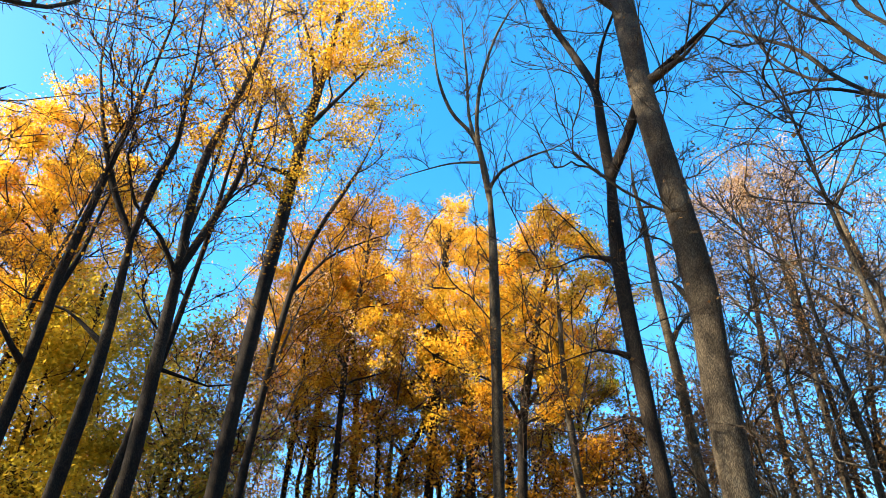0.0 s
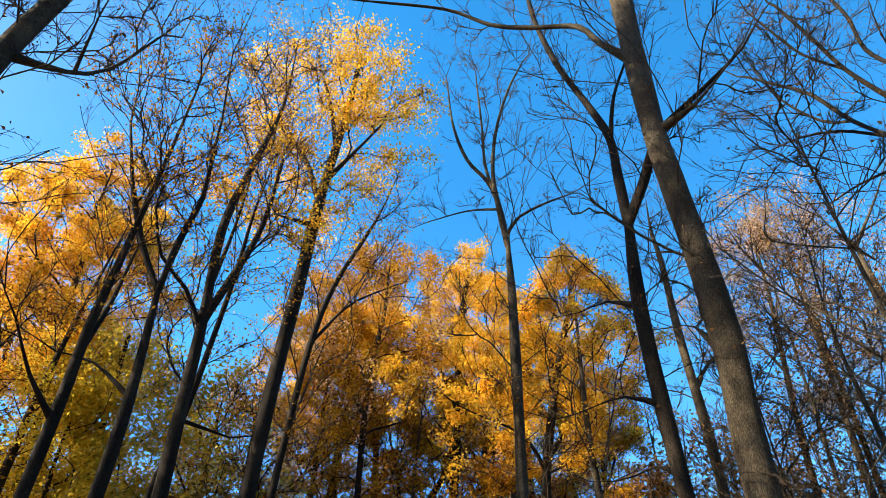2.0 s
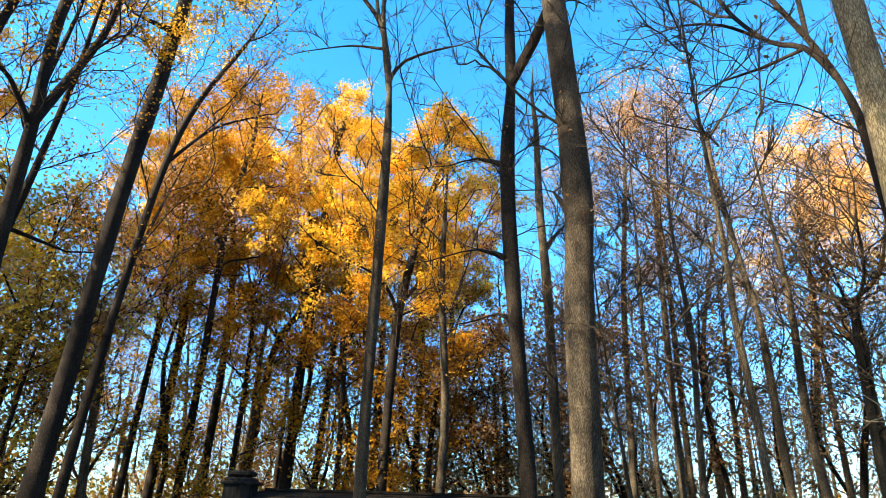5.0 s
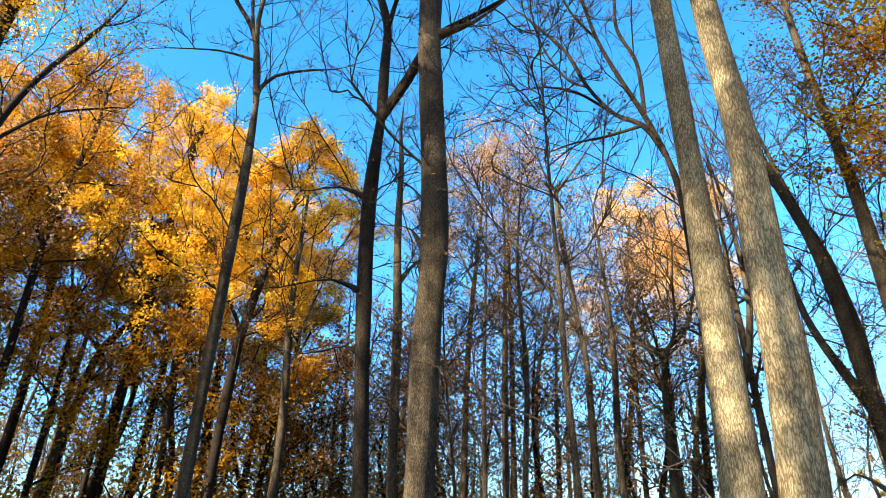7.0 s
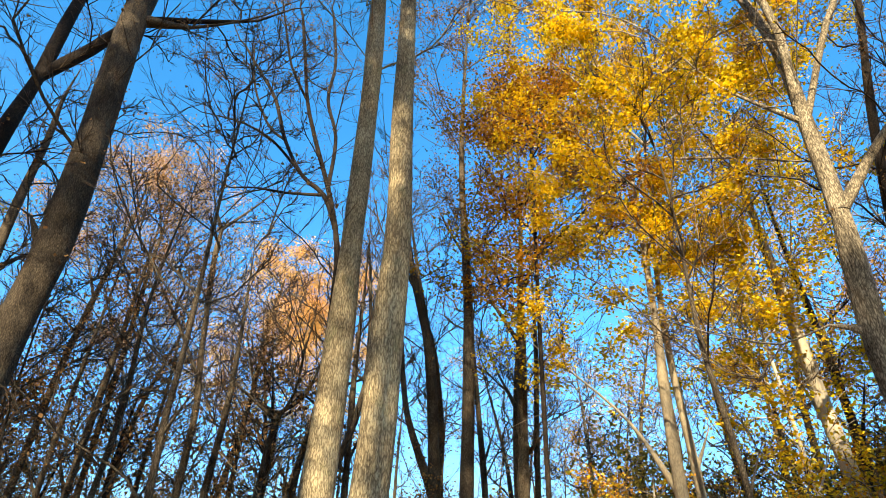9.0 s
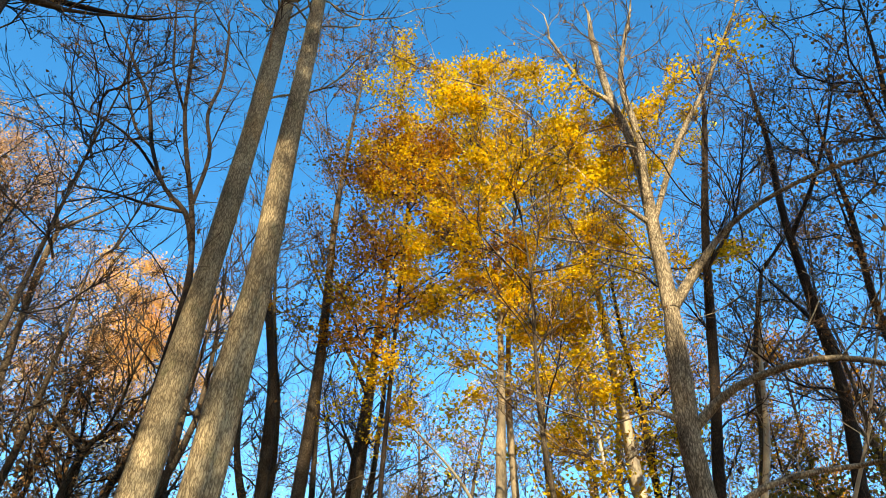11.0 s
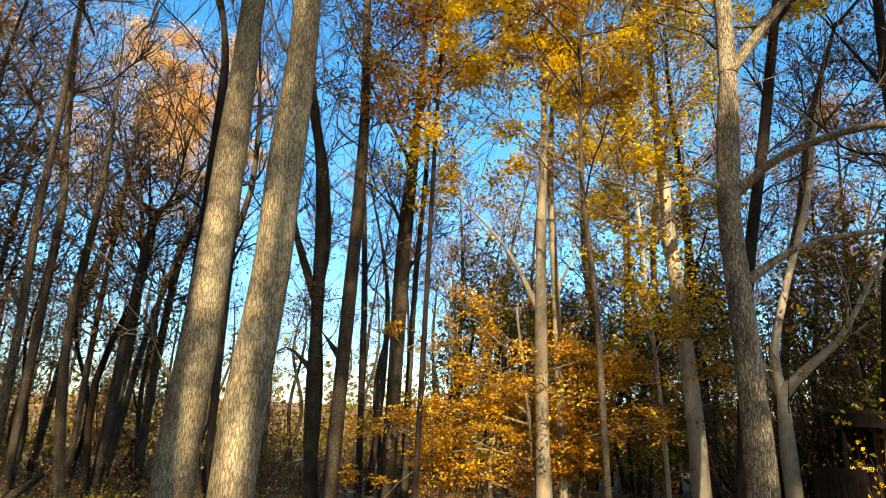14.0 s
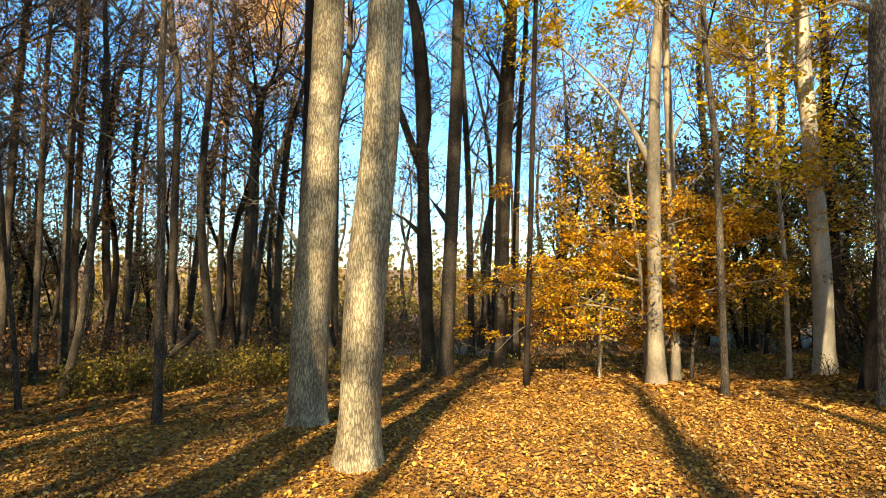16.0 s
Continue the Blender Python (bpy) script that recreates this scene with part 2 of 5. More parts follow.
def smooth_path(pts, step):
    """A soft curve through the waypoints (x, y, z, radius), a point about every step metres."""
    p = np.array(pts, float)
    q = np.vstack([2 * p[0] - p[1], p, 2 * p[-1] - p[-2]])
    out = []
    for i in range(1, len(q) - 2):
        m = max(2, int(np.linalg.norm(q[i + 1, :3] - q[i, :3]) / step))
        for t in np.arange(m) / m:
            a, b, c, d = q[i - 1], q[i], q[i + 1], q[i + 2]
            out.append(0.5 * (2 * b + (c - a) * t + (2 * a - 5 * b + 4 * c - d) * t * t + (3 * b - a - 3 * c + d) * t ** 3))
    out.append(p[-1])
    out = np.array(out)
    out[:, 3] = np.maximum(out[:, 3], 0.006)
    return out


def stem(path, sides, rough, flare, rng):
    """A trunk or limb: ridged, lumpy and flared to roots at the foot."""
    k = len(path)
    paths, r = path[None, :, :3], path[None, :, 3].copy()
    v, f = tubes(paths, np.ones((1, k)), sides)
    v = v.reshape(k, sides, 3)
    centre = path[:, None, :3]
    ring = v - centre
    run = np.concatenate([[0], np.cumsum(np.linalg.norm(np.diff(path[:, :3], axis=0), axis=1))])[:, None]
    th = (np.arange(sides) * 2 * np.pi / sides)[None, :]
    ph = rng.uniform(0, 6.28, 12)
    lump = 0.05 * np.sin(2 * th + ph[0] + 0.5 * run) + 0.04 * np.sin(3 * th + ph[1] - 0.9 * run) + 0.03 * np.sin(1.7 * run + ph[2])
    ridge = np.sin(11 * th + ph[3] + 0.8 * np.sin(1.3 * run + ph[4])) * np.sin(7 * th + 2.1 * run + ph[5]) + 0.6 * np.sin(17 * th + ph[6] + 1.2 * np.sin(2.2 * run))
    roots = 0.5 * (1 + np.sin(5 * th + ph[7])) * 0.55 + 0.45
    scale = 1 + lump + rough * ridge + flare * roots * np.exp(-run / 0.28)
    v = centre + ring * (path[:, 3][:, None] * scale)[:, :, None]
    return v.reshape(-1, 3), f


def branch_level(start, way, length, r0, r1, k, wander, rise, rng):
    """Many branches at once: wandering paths that bend upwards."""
    n = len(start)
    p = np.empty((n, k + 1, 3))
    p[:, 0] = start
    d = unit(way)
    for i in range(k):
        d = unit(d + rng.normal(0, wander, (n, 3)) + np.array([0, 0, rise]))
        p[:, i + 1] = p[:, i] + d * (length / k)[:, None]
    t = np.linspace(0, 1, k + 1)[None]
    return p, r0[:, None] * (1 - t) + r1[:, None] * t


def offspring(paths, radii, per, angle, lo, rng, hi=1.0):
    """Starts, ways and radii of new branches along the given ones."""
    n, k, _ = paths.shape
    i = np.repeat(np.arange(n), per)
    t = rng.uniform(lo, hi, len(i)) * (k - 1)
    a = np.minimum(t.astype(int), k - 2)
    w = (t - a)[:, None]
    start = paths[i, a] * (1 - w) + paths[i, a + 1] * w
    r = radii[i, a] * (1 - w[:, 0]) + radii[i, a + 1] * w[:, 0]
    d = unit(paths[i, a + 1] - paths[i, a])
    side = unit(np.cross(d, rng.normal(0, 1, d.shape)))
    an = rng.normal(angle, 0.18, len(i))[:, None]
    return start, unit(d * np.cos(an) + side * np.sin(an)), r, t / (k - 1)


def leaf_cards(centres, size, rng, flat=0.0, lobes=False, far=False):
    """Small pointed leaves, folded at the midrib, at the given places."""
    n = len(centres)
    a = rng.normal(0, 1, (n, 3))
    nrm = rng.normal(0, 1, (n, 3))
    nrm[:, 2] = np.abs(nrm[:, 2]) + flat
    nrm = unit(nrm)
    a = unit(a - (a * nrm).sum(1, keepdims=True) * nrm)
    b = np.cross(nrm, a)
    s = (size * rng.uniform(0.6, 1.25, n))[:, None]
    if lobes:
        cup = nrm * s * rng.uniform(-0.1, 0.45, n)[:, None]
        v = np.stack([centres - a * s * 0.55, centres - a * s * 0.25 + b * s * 0.42 + cup, centres + a * s * 0.22 + b * s * 0.36 + cup,
                      centres + a * s * 0.6, centres + a * s * 0.22 - b * s * 0.36 + cup * 0.7, centres - a * s * 0.25 - b * s * 0.42 + cup], 1)
        o = np.arange(n)[:, None] * 6
        f = np.concatenate([o + np.array([0, 1, 2, 3]), o + np.array([3, 4, 5, 0])])
    elif far:
        v = np.stack([centres - a * s * 0.5, centres + b * s * 0.42 + a * s * 0.1, centres + a * s * 0.5 - b * s * 0.3], 1) + nrm[:, None] * s[:, None] * 0.05
        f = np.arange(n)[:, None] * 3 + np.array([0, 1, 2])
    else:
        fold = nrm * s * 0.16
        v = np.stack([centres - a * s * 0.5, centres + b * s * 0.36 + fold, centres + a * s * 0.5, centres - b * s * 0.36 + fold], 1)
        f = np.arange(n)[:, None] * 4 + np.array([0, 1, 2, 3])
    return v.reshape(-1, 3), f


# ---------------------------------------------------------------- ground
FALL_AZ, FALL = radians(38), 0.085


def ground_z(x, y):
    """Height of the ground: it falls away to the north-east and levels out far off."""
    s = x * math.sin(FALL_AZ) + y * math.cos(FALL_AZ)
    near = np.exp(-(x * x + y * y) / 3600.0)
    bumps = 0.05 * np.sin(0.55 * x + 1.3) * np.sin(0.62 * y + 0.4) + 0.03 * np.sin(1.4 * x + 0.7 * y)
    return -FALL * 90 * np.tanh(s / 90) + bumps * near


u = np.linspace(-1, 1, 241)
ax = np.sign(u) * (np.abs(u) * 30 + np.abs(u) ** 6 * 2970)
gx, gy = np.meshgrid(ax, ax, indexing="ij")
gv = np.stack([gx, gy, ground_z(gx, gy)], -1).reshape(-1, 3)
gi = (np.arange(240)[:, None] * 241 + np.arange(240)[None, :]).reshape(-1, 1)
ground = tagged(new("ground", mesh_of("ground", gv, gi + np.array([0, 241, 242, 1]), SOIL)), "woodland floor under brown and golden fallen leaves", "ground", kind="structure")


# ---------------------------------------------------------------- trees
# bark, leaf colour, thousands of leaves, leaf size, leaf spread, where the crown begins, climb of the branches, crown radius to height, boughs
KINDS = {
    "bare": (BARK, "brown", 0.25, 0.09, 0.10, 0.42, 0.75, 0.17, 125),
    "near": (BARK_NEAR, "brown", 0.2, 0.09, 0.10, 0.56, 0.8, 0.140, 120),
    "dark": (BARK_SHADED, "brown", 2.4, 0.06, 0.10, 0.38, 0.65, 0.17, 125),
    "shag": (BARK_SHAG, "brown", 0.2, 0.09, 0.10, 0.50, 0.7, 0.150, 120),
    "sparse": (BARK_SHADED, "rust", 3.2, 0.09, 0.22, 0.45, 1.1, 0.125, 140),
    "goldtop": (BARK_SHADED, "gold", 26.0, 0.11, 0.26, 0.58, 0.55, 0.135, 130),
    "gold": (BARK_SHADED, "gold", 40.0, 0.115, 0.22, 0.5, 0.45, 0.175, 175),
    "rust": (BARK_SHADED, "rust", 30.0, 0.115, 0.22, 0.47, 0.45, 0.175, 165),
    "rustlow": (BARK_SHADED, "rust", 8.0, 0.15, 0.30, 0.22, 0.4, 0.260, 100),
    "brownlow": (BARK_SHADED, "brown", 12.0, 0.16, 0.35, 0.18, 0.4, 0.240, 80),
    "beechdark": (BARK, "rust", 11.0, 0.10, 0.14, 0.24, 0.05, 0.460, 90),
    "brownmid": (BARK_SHADED, "brown", 12.0, 0.15, 0.32, 0.38, 0.5, 0.190, 110),
    "olive": (BARK_SHADED, "olive", 20.0, 0.15, 0.40, 0.28, 0.5, 0.230, 110),
    "canopy": (BARK, "rust", 19.0, 0.20, 0.40, 0.66, 0.6, 0.15, 100),
    "screen": (BARK, "rust", 4.5, 0.18, 0.40, 0.36, 0.6, 0.170, 90),
    "thicket": (BARK_SHADED, "moss", 3.2, 0.16, 0.40, 0.12, 0.3, 0.240, 80),
    "dapple": (BARK, "brown", 3.4, 0.13, 0.22, 0.64, 0.6, 0.110, 90),
    "shade": (BARK, "rust", 15.0, 0.18, 0.35, 0.6, 0.6, 0.100, 80),
    "olivelow": (BARK_SHADED, "moss", 12.0, 0.18, 0.40, 0.12, 0.3, 0.240, 80),
    "pink": (BARK, "pink", 14.0, 0.1, 0.26, 0.5, 0.6, 0.19, 130),
    "peach": (BARK, "peach", 20.0, 0.135, 0.36, 0.52, 0.7, 0.150, 120),
    "brown": (BARK, "brown", 3.4, 0.1, 0.26, 0.35, 0.55, 0.175, 100),
    "maple": (BARK_GREY, "maple", 62.0, 0.105, 0.17, 0.42, 0.25, 0.2, 290),
    "ember": (BARK_SHADED, "ember", 15.0, 0.105, 0.32, 0.52, 0.1, 0.16, 150),
    "mapletop": (BARK_GREY, "maple", 13.0, 0.11, 0.26, 0.36, 0.4, 0.120, 110),
    "beech": (BARK_GREY, "beech", 11.5, 0.085, 0.10, 0.20, 0.05, 0.54, 150),
    "white": (BARK_PALE, "maple", 14.0, 0.11, 0.28, 0.36, 0.5, 0.130, 120),
    "white_bare": (BARK_PALE, "brown", 0.2, 0.09, 0.10, 0.70, 0.8, 0.140, 60),
    "whitetop": (BARK, "brown", 9.0, 0.085, 0.22, 0.56, 1.0, 0.110, 130),
    "yellow": (BARK_PALE, "maple", 6.0, 0.13, 0.24, 0.32, 0.4, 0.180, 80),
}
FLAT_SPRAYS = ("maple", "ember", "beech", "beechdark", "mapletop", "yellow")


def crown(rng, start_pos, start_dir, start_run, aims, climb):
    """Grows one bough to each aim from the best spot of the wood that stands already. Returns the boughs' nodes, their parents and the boughs."""
    n0 = len(start_pos)
    room = n0 + 14 * len(aims)
    pos, way, run = np.zeros((room, 3)), np.zeros((room, 3)), np.zeros(room)
    parent = np.full(room, -1)
    pos[:n0], way[:n0], run[:n0] = start_pos, start_dir, start_run
    n, boughs = n0, []
    for aim in aims:
        d = aim - pos[:n]
        ln = np.linalg.norm(d, axis=1) + 1e-6
        flat = np.hypot(d[:, 0], d[:, 1])
        turn = 1 - (d * way[:n]).sum(1) / ln
        i = int(np.argmin(ln * (1 + 0.45 * turn) + 0.30 * run[:n] + 1.6 * np.maximum(0, climb * flat - d[:, 2])))
        size = ln[i]
        if size < 0.25:
            continue
        u = d[i] / size
        c1 = pos[i] + unit(0.5 * way[i] + 0.8 * u) * 0.36 * size
        c2 = aim - unit(u + np.array([0, 0, 0.35 * climb])) * 0.33 * size
        k = min(13, max(3, int(size / 0.55)))
        t = (np.arange(1, k + 1) / k)[:, None]
        p = (1 - t) ** 3 * pos[i] + 3 * (1 - t) ** 2 * t * c1 + 3 * (1 - t) * t * t * c2 + t ** 3 * aim
        p += rng.normal(0, 0.032 * size, p.shape) * (0.4 + 0.6 * np.sin(np.pi * t))
        q = np.vstack([pos[i], p])
        ids = np.arange(n, n + k)
        pos[n:n + k], way[n:n + k] = p, unit(np.diff(q, axis=0))
        run[n:n + k] = run[i] + size * t[:, 0]
        parent[ids] = np.concatenate([[i], ids[:-1]])
        boughs.append((i, ids))
        n += k
    return pos[:n], parent[:n], boughs


def tree(kind, height, fork, trunk, limbs, label, seed, fine=1.0, rough=0.0, twig_mul=1.0):
    """One tree: trunk, given limbs, and boughs, twigs and leaves that grow from them."""
    rng = np.random.default_rng(seed)
    mat, colour, leaves, size, spread, begin, climb, reach, many = KINDS[kind]
    base = Vector(trunk[0][:3])
    root = np.array(base)
    pts = [np.array(p, float) for p in trunk]
    top_z = root[2] + height
    if fork:
        pts[-1][3] *= 0.7
    elif pts[-1][2] < top_z - 0.5:
        a, b = pts[-1], pts[-2]
        d = (a - b)[:3] / max(a[2] - b[2], 0.3)
        d = np.clip(d, -0.35, 0.35)
        gap = top_z - a[2]
        for q, rr in ((0.45, 0.55), (1.0, 0.12)):
            s = d * (1 - 0.4 * q)
            pts.append(np.array([a[0] + s[0] * gap * q + rng.normal(0, 0.12), a[1] + s[1] * gap * q + rng.normal(0, 0.12), a[2] + gap * q, a[3] * rr]))
    path = smooth_path(pts, 0.22 if rough else 0.5 if fine >= 1 else 1.2)
    path[:, :3] -= root
    path[0, 2] -= 0.15
    height = max(height, path[-1, 2])
    far_off = math.hypot(root[0], root[1])
    near, away = fine >= 1 and far_off < 19, fine >= 1 and far_off > 23
    me_empty = new("tree", None)
    me_empty.location = base
    tagged(me_empty, label, "tree")
    sides = 48 if rough else 14 if fine >= 1 else 8
    v, f = stem(path, sides, rough, 0.5 if path[0, 3] > 0.05 else 0.25, rng)
    child("trunk", mesh_of("trunk", v, f, mat), me_empty)
    given = []
    for lp in limbs:
        p = smooth_path(lp, 0.4)
        p[:, :3] -= root
        a, b = p[-1], p[-3]
        d = unit((a - b)[:3])
        far = 0.6 if not fork or d[2] < 0.3 else max(0.6, 0.2 * (height - a[2]))
        tail = [a + np.append((d + np.array([0, 0, 0.12 * q])) * far * q + rng.normal(0, 0.1, 3), -a[3] * 0.3 * q) for q in (1, 2, 3)]
        p = np.vstack([p, tail])
        p[:, 3] = np.maximum(p[:, 3], 0.006)
        v, f = stem(p, 9, 0.0, 0.1, rng)
        child("limb", mesh_of("limb", v, f, mat), me_empty)
        given.append(p)
    # wood that boughs may spring from
    low = begin * height
    wood_ = [path[path[:, 2] > min(low * 0.92, path[-1, 2] * 0.8)]]
    wood_ += [p[len(p) // 4:] for p in given]
    sp = np.concatenate([w[:, :3] for w in wood_])
    sr = np.concatenate([w[:, 3] for w in wood_])
    sd = np.concatenate([unit(np.gradient(w[:, :3], axis=0)) if len(w) > 1 else np.array([[0, 0, 1.0]]) for w in wood_])
    sl = np.concatenate([np.concatenate([[0], np.cumsum(np.linalg.norm(np.diff(w[:, :3], axis=0), axis=1))]) * (0.2 if j == 0 else 0.5) for j, w in enumerate(wood_)])
    # aims: a rounded, uneven crown, and sprays about the given limbs
    many = int(many * (1 if fine >= 1 else 0.8))
    share = 0.0 if not given else (0.65 if fork else 0.3) if kind not in ("beech", "beechdark") else 0.5
    m = int(many * (1 - share))
    u = rng.beta(1.5, 1.15, m)
    zz = low + (height * 1.01 - low) * u
    lobes = 1 + 0.22 * np.sin(3 * rng.uniform(0, 6.28) + 9 * u)
    wide = reach * height * np.sin(np.pi * (0.16 + 0.74 * u)) ** 0.8 * np.sqrt(rng.uniform(0.06, 1.0, m)) * lobes
    az_ = rng.uniform(0, 6.283, m)
    top = path[-1, 2]
    axis = np.stack([np.interp(np.minimum(zz, top), path[:, 2], path[:, c]) for c in range(2)], 1)
    if fork and given:
        heads = np.array([p[-4, :2] for p in given])
        axis += np.clip((zz - top) / max(height - top, 1), 0, 1)[:, None] * (heads.mean(0) - path[-1, :2])
    aims = np.stack([axis[:, 0] + np.cos(az_) * wide, axis[:, 1] + np.sin(az_) * wide, zz], 1)
    if share:
        gl = np.array([np.linalg.norm(np.diff(p[:, :3], axis=0), axis=1).sum() for p in given])
        which = np.repeat(np.arange(len(given)), np.maximum(4, (2.4 * gl).astype(int)))
        extra = []
        for w in which:
            p = given[w]
            j = int(len(p) * rng.uniform(0.3, 0.999))
            d = unit((p[min(j + 1, len(p) - 1)] - p[max(j - 1, 0)])[:3])
            o = unit(unit(rng.normal(0, 1, 3)) + 0.8 * d + np.array([0, 0, 0.5 * climb]))
            extra.append(p[j, :3] + o * min(0.11 * height, gl[w] * 0.5) * rng.uniform(0.35, 1.15))
        aims = np.vstack([aims, extra])
    aims = aims[np.argsort(np.hypot(aims[:, 0] - np.interp(aims[:, 2], path[:, 2], path[:, 0]), aims[:, 1] - np.interp(aims[:, 2], path[:, 2], path[:, 1])) + 0.25 * aims[:, 2])]
    pos, parent, boughs = crown(rng, sp, sd, sl, aims, climb)
    # each bough is as thick as what it carries
    tip = (0.015 if away else 0.0095) if fine >= 1 else 0.011
    load = np.zeros(len(pos))
    for _, ids in boughs:
        load[ids[-1]] += tip ** 2.1
    for i in range(len(pos) - 1, len(sp) - 1, -1):
        if parent[i] >= 0:
            load[parent[i]] += load[i]
    thickness = load ** (1 / 2.1)
    k = 7 if fine >= 1 else 5
    src, srad, own = np.empty((len(boughs), k, 3)), np.empty((len(boughs), k)), []
    for j, (i, ids) in enumerate(boughs):
        q = np.vstack([pos[i], pos[ids]])
        r = np.concatenate([[thickness[ids[0]]], thickness[ids]])
        if i < len(sr):
            r = np.minimum(r, sr[i] * 0.75)
            own.append(j)
        at = np.linspace(0, len(q) - 1, k)
        src[j] = np.stack([np.interp(at, np.arange(len(q)), q[:, c]) for c in range(3)], 1)
        srad[j] = np.interp(at, np.arange(len(q)), r)
    own = set(sorted(own, key=lambda j: -srad[j, 0])[:12]) if fine >= 1 else set()
    for j in own:
        child("branch", mesh_of("branch", *tubes(src[j][None], srad[j][None], 6), mat), me_empty)
    rest = np.array([j for j in range(len(boughs)) if j not in own])
    thick = [tubes(src[rest], srad[rest], 5 if near else 4 if fine >= 1 and not away else 3)]
    # twigs
    ln = np.linalg.norm(np.diff(src, axis=1), axis=2).sum(1)
    leafy_ = leaves > 2
    n2 = 5 if near else (3 if away else 4) if fine >= 1 else 3
    s, w, r, t = offspring(src, srad, n2, 0.62, 0.25, rng)
    w = unit(w + np.array([0, 0, 0.15 * climb]))
    l2 = np.clip(np.repeat(ln, n2) * (0.62 - 0.25 * t), 0.35, 0.05 * height + 0.45) * rng.uniform(0.5, 1.2, len(s))
    p2, r2 = branch_level(s, w, l2, np.minimum(r * 0.75, 0.014 if fine >= 1 else 0.02), np.full(len(s), 0.0055), 3 if near else 2, 0.20, 0.06 * climb, rng)
    n3 = 3 if near or not away and fine >= 1 else 2 if away else 1
    s, w, r, t = offspring(p2, r2, n3, 0.6, 0.2, rng)
    l3 = np.clip(np.repeat(l2, n3) * 0.5 * rng.uniform(0.5, 1.2, len(s)), 0.2, 1.2)
    p3, r3 = branch_level(s, w, l3, np.minimum(r * 0.8, 0.009), np.full(len(s), 0.003), 2 if fine >= 1 and far_off < 14 and not leafy_ else 1, 0.20, 0.05 * climb, rng)
    thin = [tubes(p2, r2 * twig_mul, 3), tubes(p3, r3 * twig_mul, 3)]
    child("branchwork", mesh_of("branchwork", *joined(thick), mat), me_empty, kind="stuff")
    child("twig_mass", mesh_of("twig_mass", *joined(thin), TWIG), me_empty, kind="stuff")
    # leaves in clumps about the twigs
    layered = kind in FLAT_SPRAYS
    keep = rng.random(len(src)) < (0.82 if leaves > 6 else 0.7)
    full2, full3 = np.repeat(keep, n2), np.repeat(np.repeat(keep, n2), n3)
    tips = np.concatenate([p2[full2][:, 1:].reshape(-1, 3), p3[full3][:, 1:].reshape(-1, 3)])
    want = int(leaves * 1000 * (1 if fine >= 1 else 0.30 * fine))
    at = tips[rng.integers(0, len(tips), want)] + rng.normal(0, spread, (want, 3)) * np.array([1, 1, 0.25 if layered else 0.7])
    if want:
        child("foliage", mesh_of("foliage", *leaf_cards(at, size * (1.15 if away or fine < 1 else 1), rng, 0.8 if layered else 0.3, False, away or fine < 1), LEAF[colour], False), me_empty, kind="stuff")
    return me_empty


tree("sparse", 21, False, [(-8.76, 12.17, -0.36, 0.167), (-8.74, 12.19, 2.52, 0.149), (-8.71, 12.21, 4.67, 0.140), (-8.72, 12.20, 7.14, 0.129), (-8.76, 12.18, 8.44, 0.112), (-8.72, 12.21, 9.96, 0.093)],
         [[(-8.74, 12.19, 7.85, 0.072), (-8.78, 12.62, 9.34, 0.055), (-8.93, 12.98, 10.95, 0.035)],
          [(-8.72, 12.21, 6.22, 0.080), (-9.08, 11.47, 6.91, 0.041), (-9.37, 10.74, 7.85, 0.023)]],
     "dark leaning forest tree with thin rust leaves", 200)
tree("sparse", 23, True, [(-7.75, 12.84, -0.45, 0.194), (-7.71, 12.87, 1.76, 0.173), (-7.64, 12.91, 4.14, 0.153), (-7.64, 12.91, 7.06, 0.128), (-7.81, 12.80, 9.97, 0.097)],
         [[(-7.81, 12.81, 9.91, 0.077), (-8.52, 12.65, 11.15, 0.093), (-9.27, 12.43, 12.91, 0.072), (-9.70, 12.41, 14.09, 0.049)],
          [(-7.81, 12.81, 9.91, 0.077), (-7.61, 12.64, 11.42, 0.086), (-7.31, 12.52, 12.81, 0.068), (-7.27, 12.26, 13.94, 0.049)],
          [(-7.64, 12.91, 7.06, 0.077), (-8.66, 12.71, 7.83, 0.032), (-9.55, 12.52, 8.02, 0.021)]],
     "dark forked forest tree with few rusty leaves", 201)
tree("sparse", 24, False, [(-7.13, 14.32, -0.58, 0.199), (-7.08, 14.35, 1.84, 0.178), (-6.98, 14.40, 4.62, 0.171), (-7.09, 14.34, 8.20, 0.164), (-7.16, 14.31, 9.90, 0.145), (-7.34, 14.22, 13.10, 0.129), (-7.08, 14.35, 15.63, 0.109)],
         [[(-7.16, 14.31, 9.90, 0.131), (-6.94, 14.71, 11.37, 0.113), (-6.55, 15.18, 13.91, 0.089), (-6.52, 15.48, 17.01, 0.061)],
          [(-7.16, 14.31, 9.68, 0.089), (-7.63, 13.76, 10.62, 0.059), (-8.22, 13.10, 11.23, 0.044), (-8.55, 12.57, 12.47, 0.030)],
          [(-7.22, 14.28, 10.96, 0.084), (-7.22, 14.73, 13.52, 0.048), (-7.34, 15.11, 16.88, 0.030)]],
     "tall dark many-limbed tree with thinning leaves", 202)
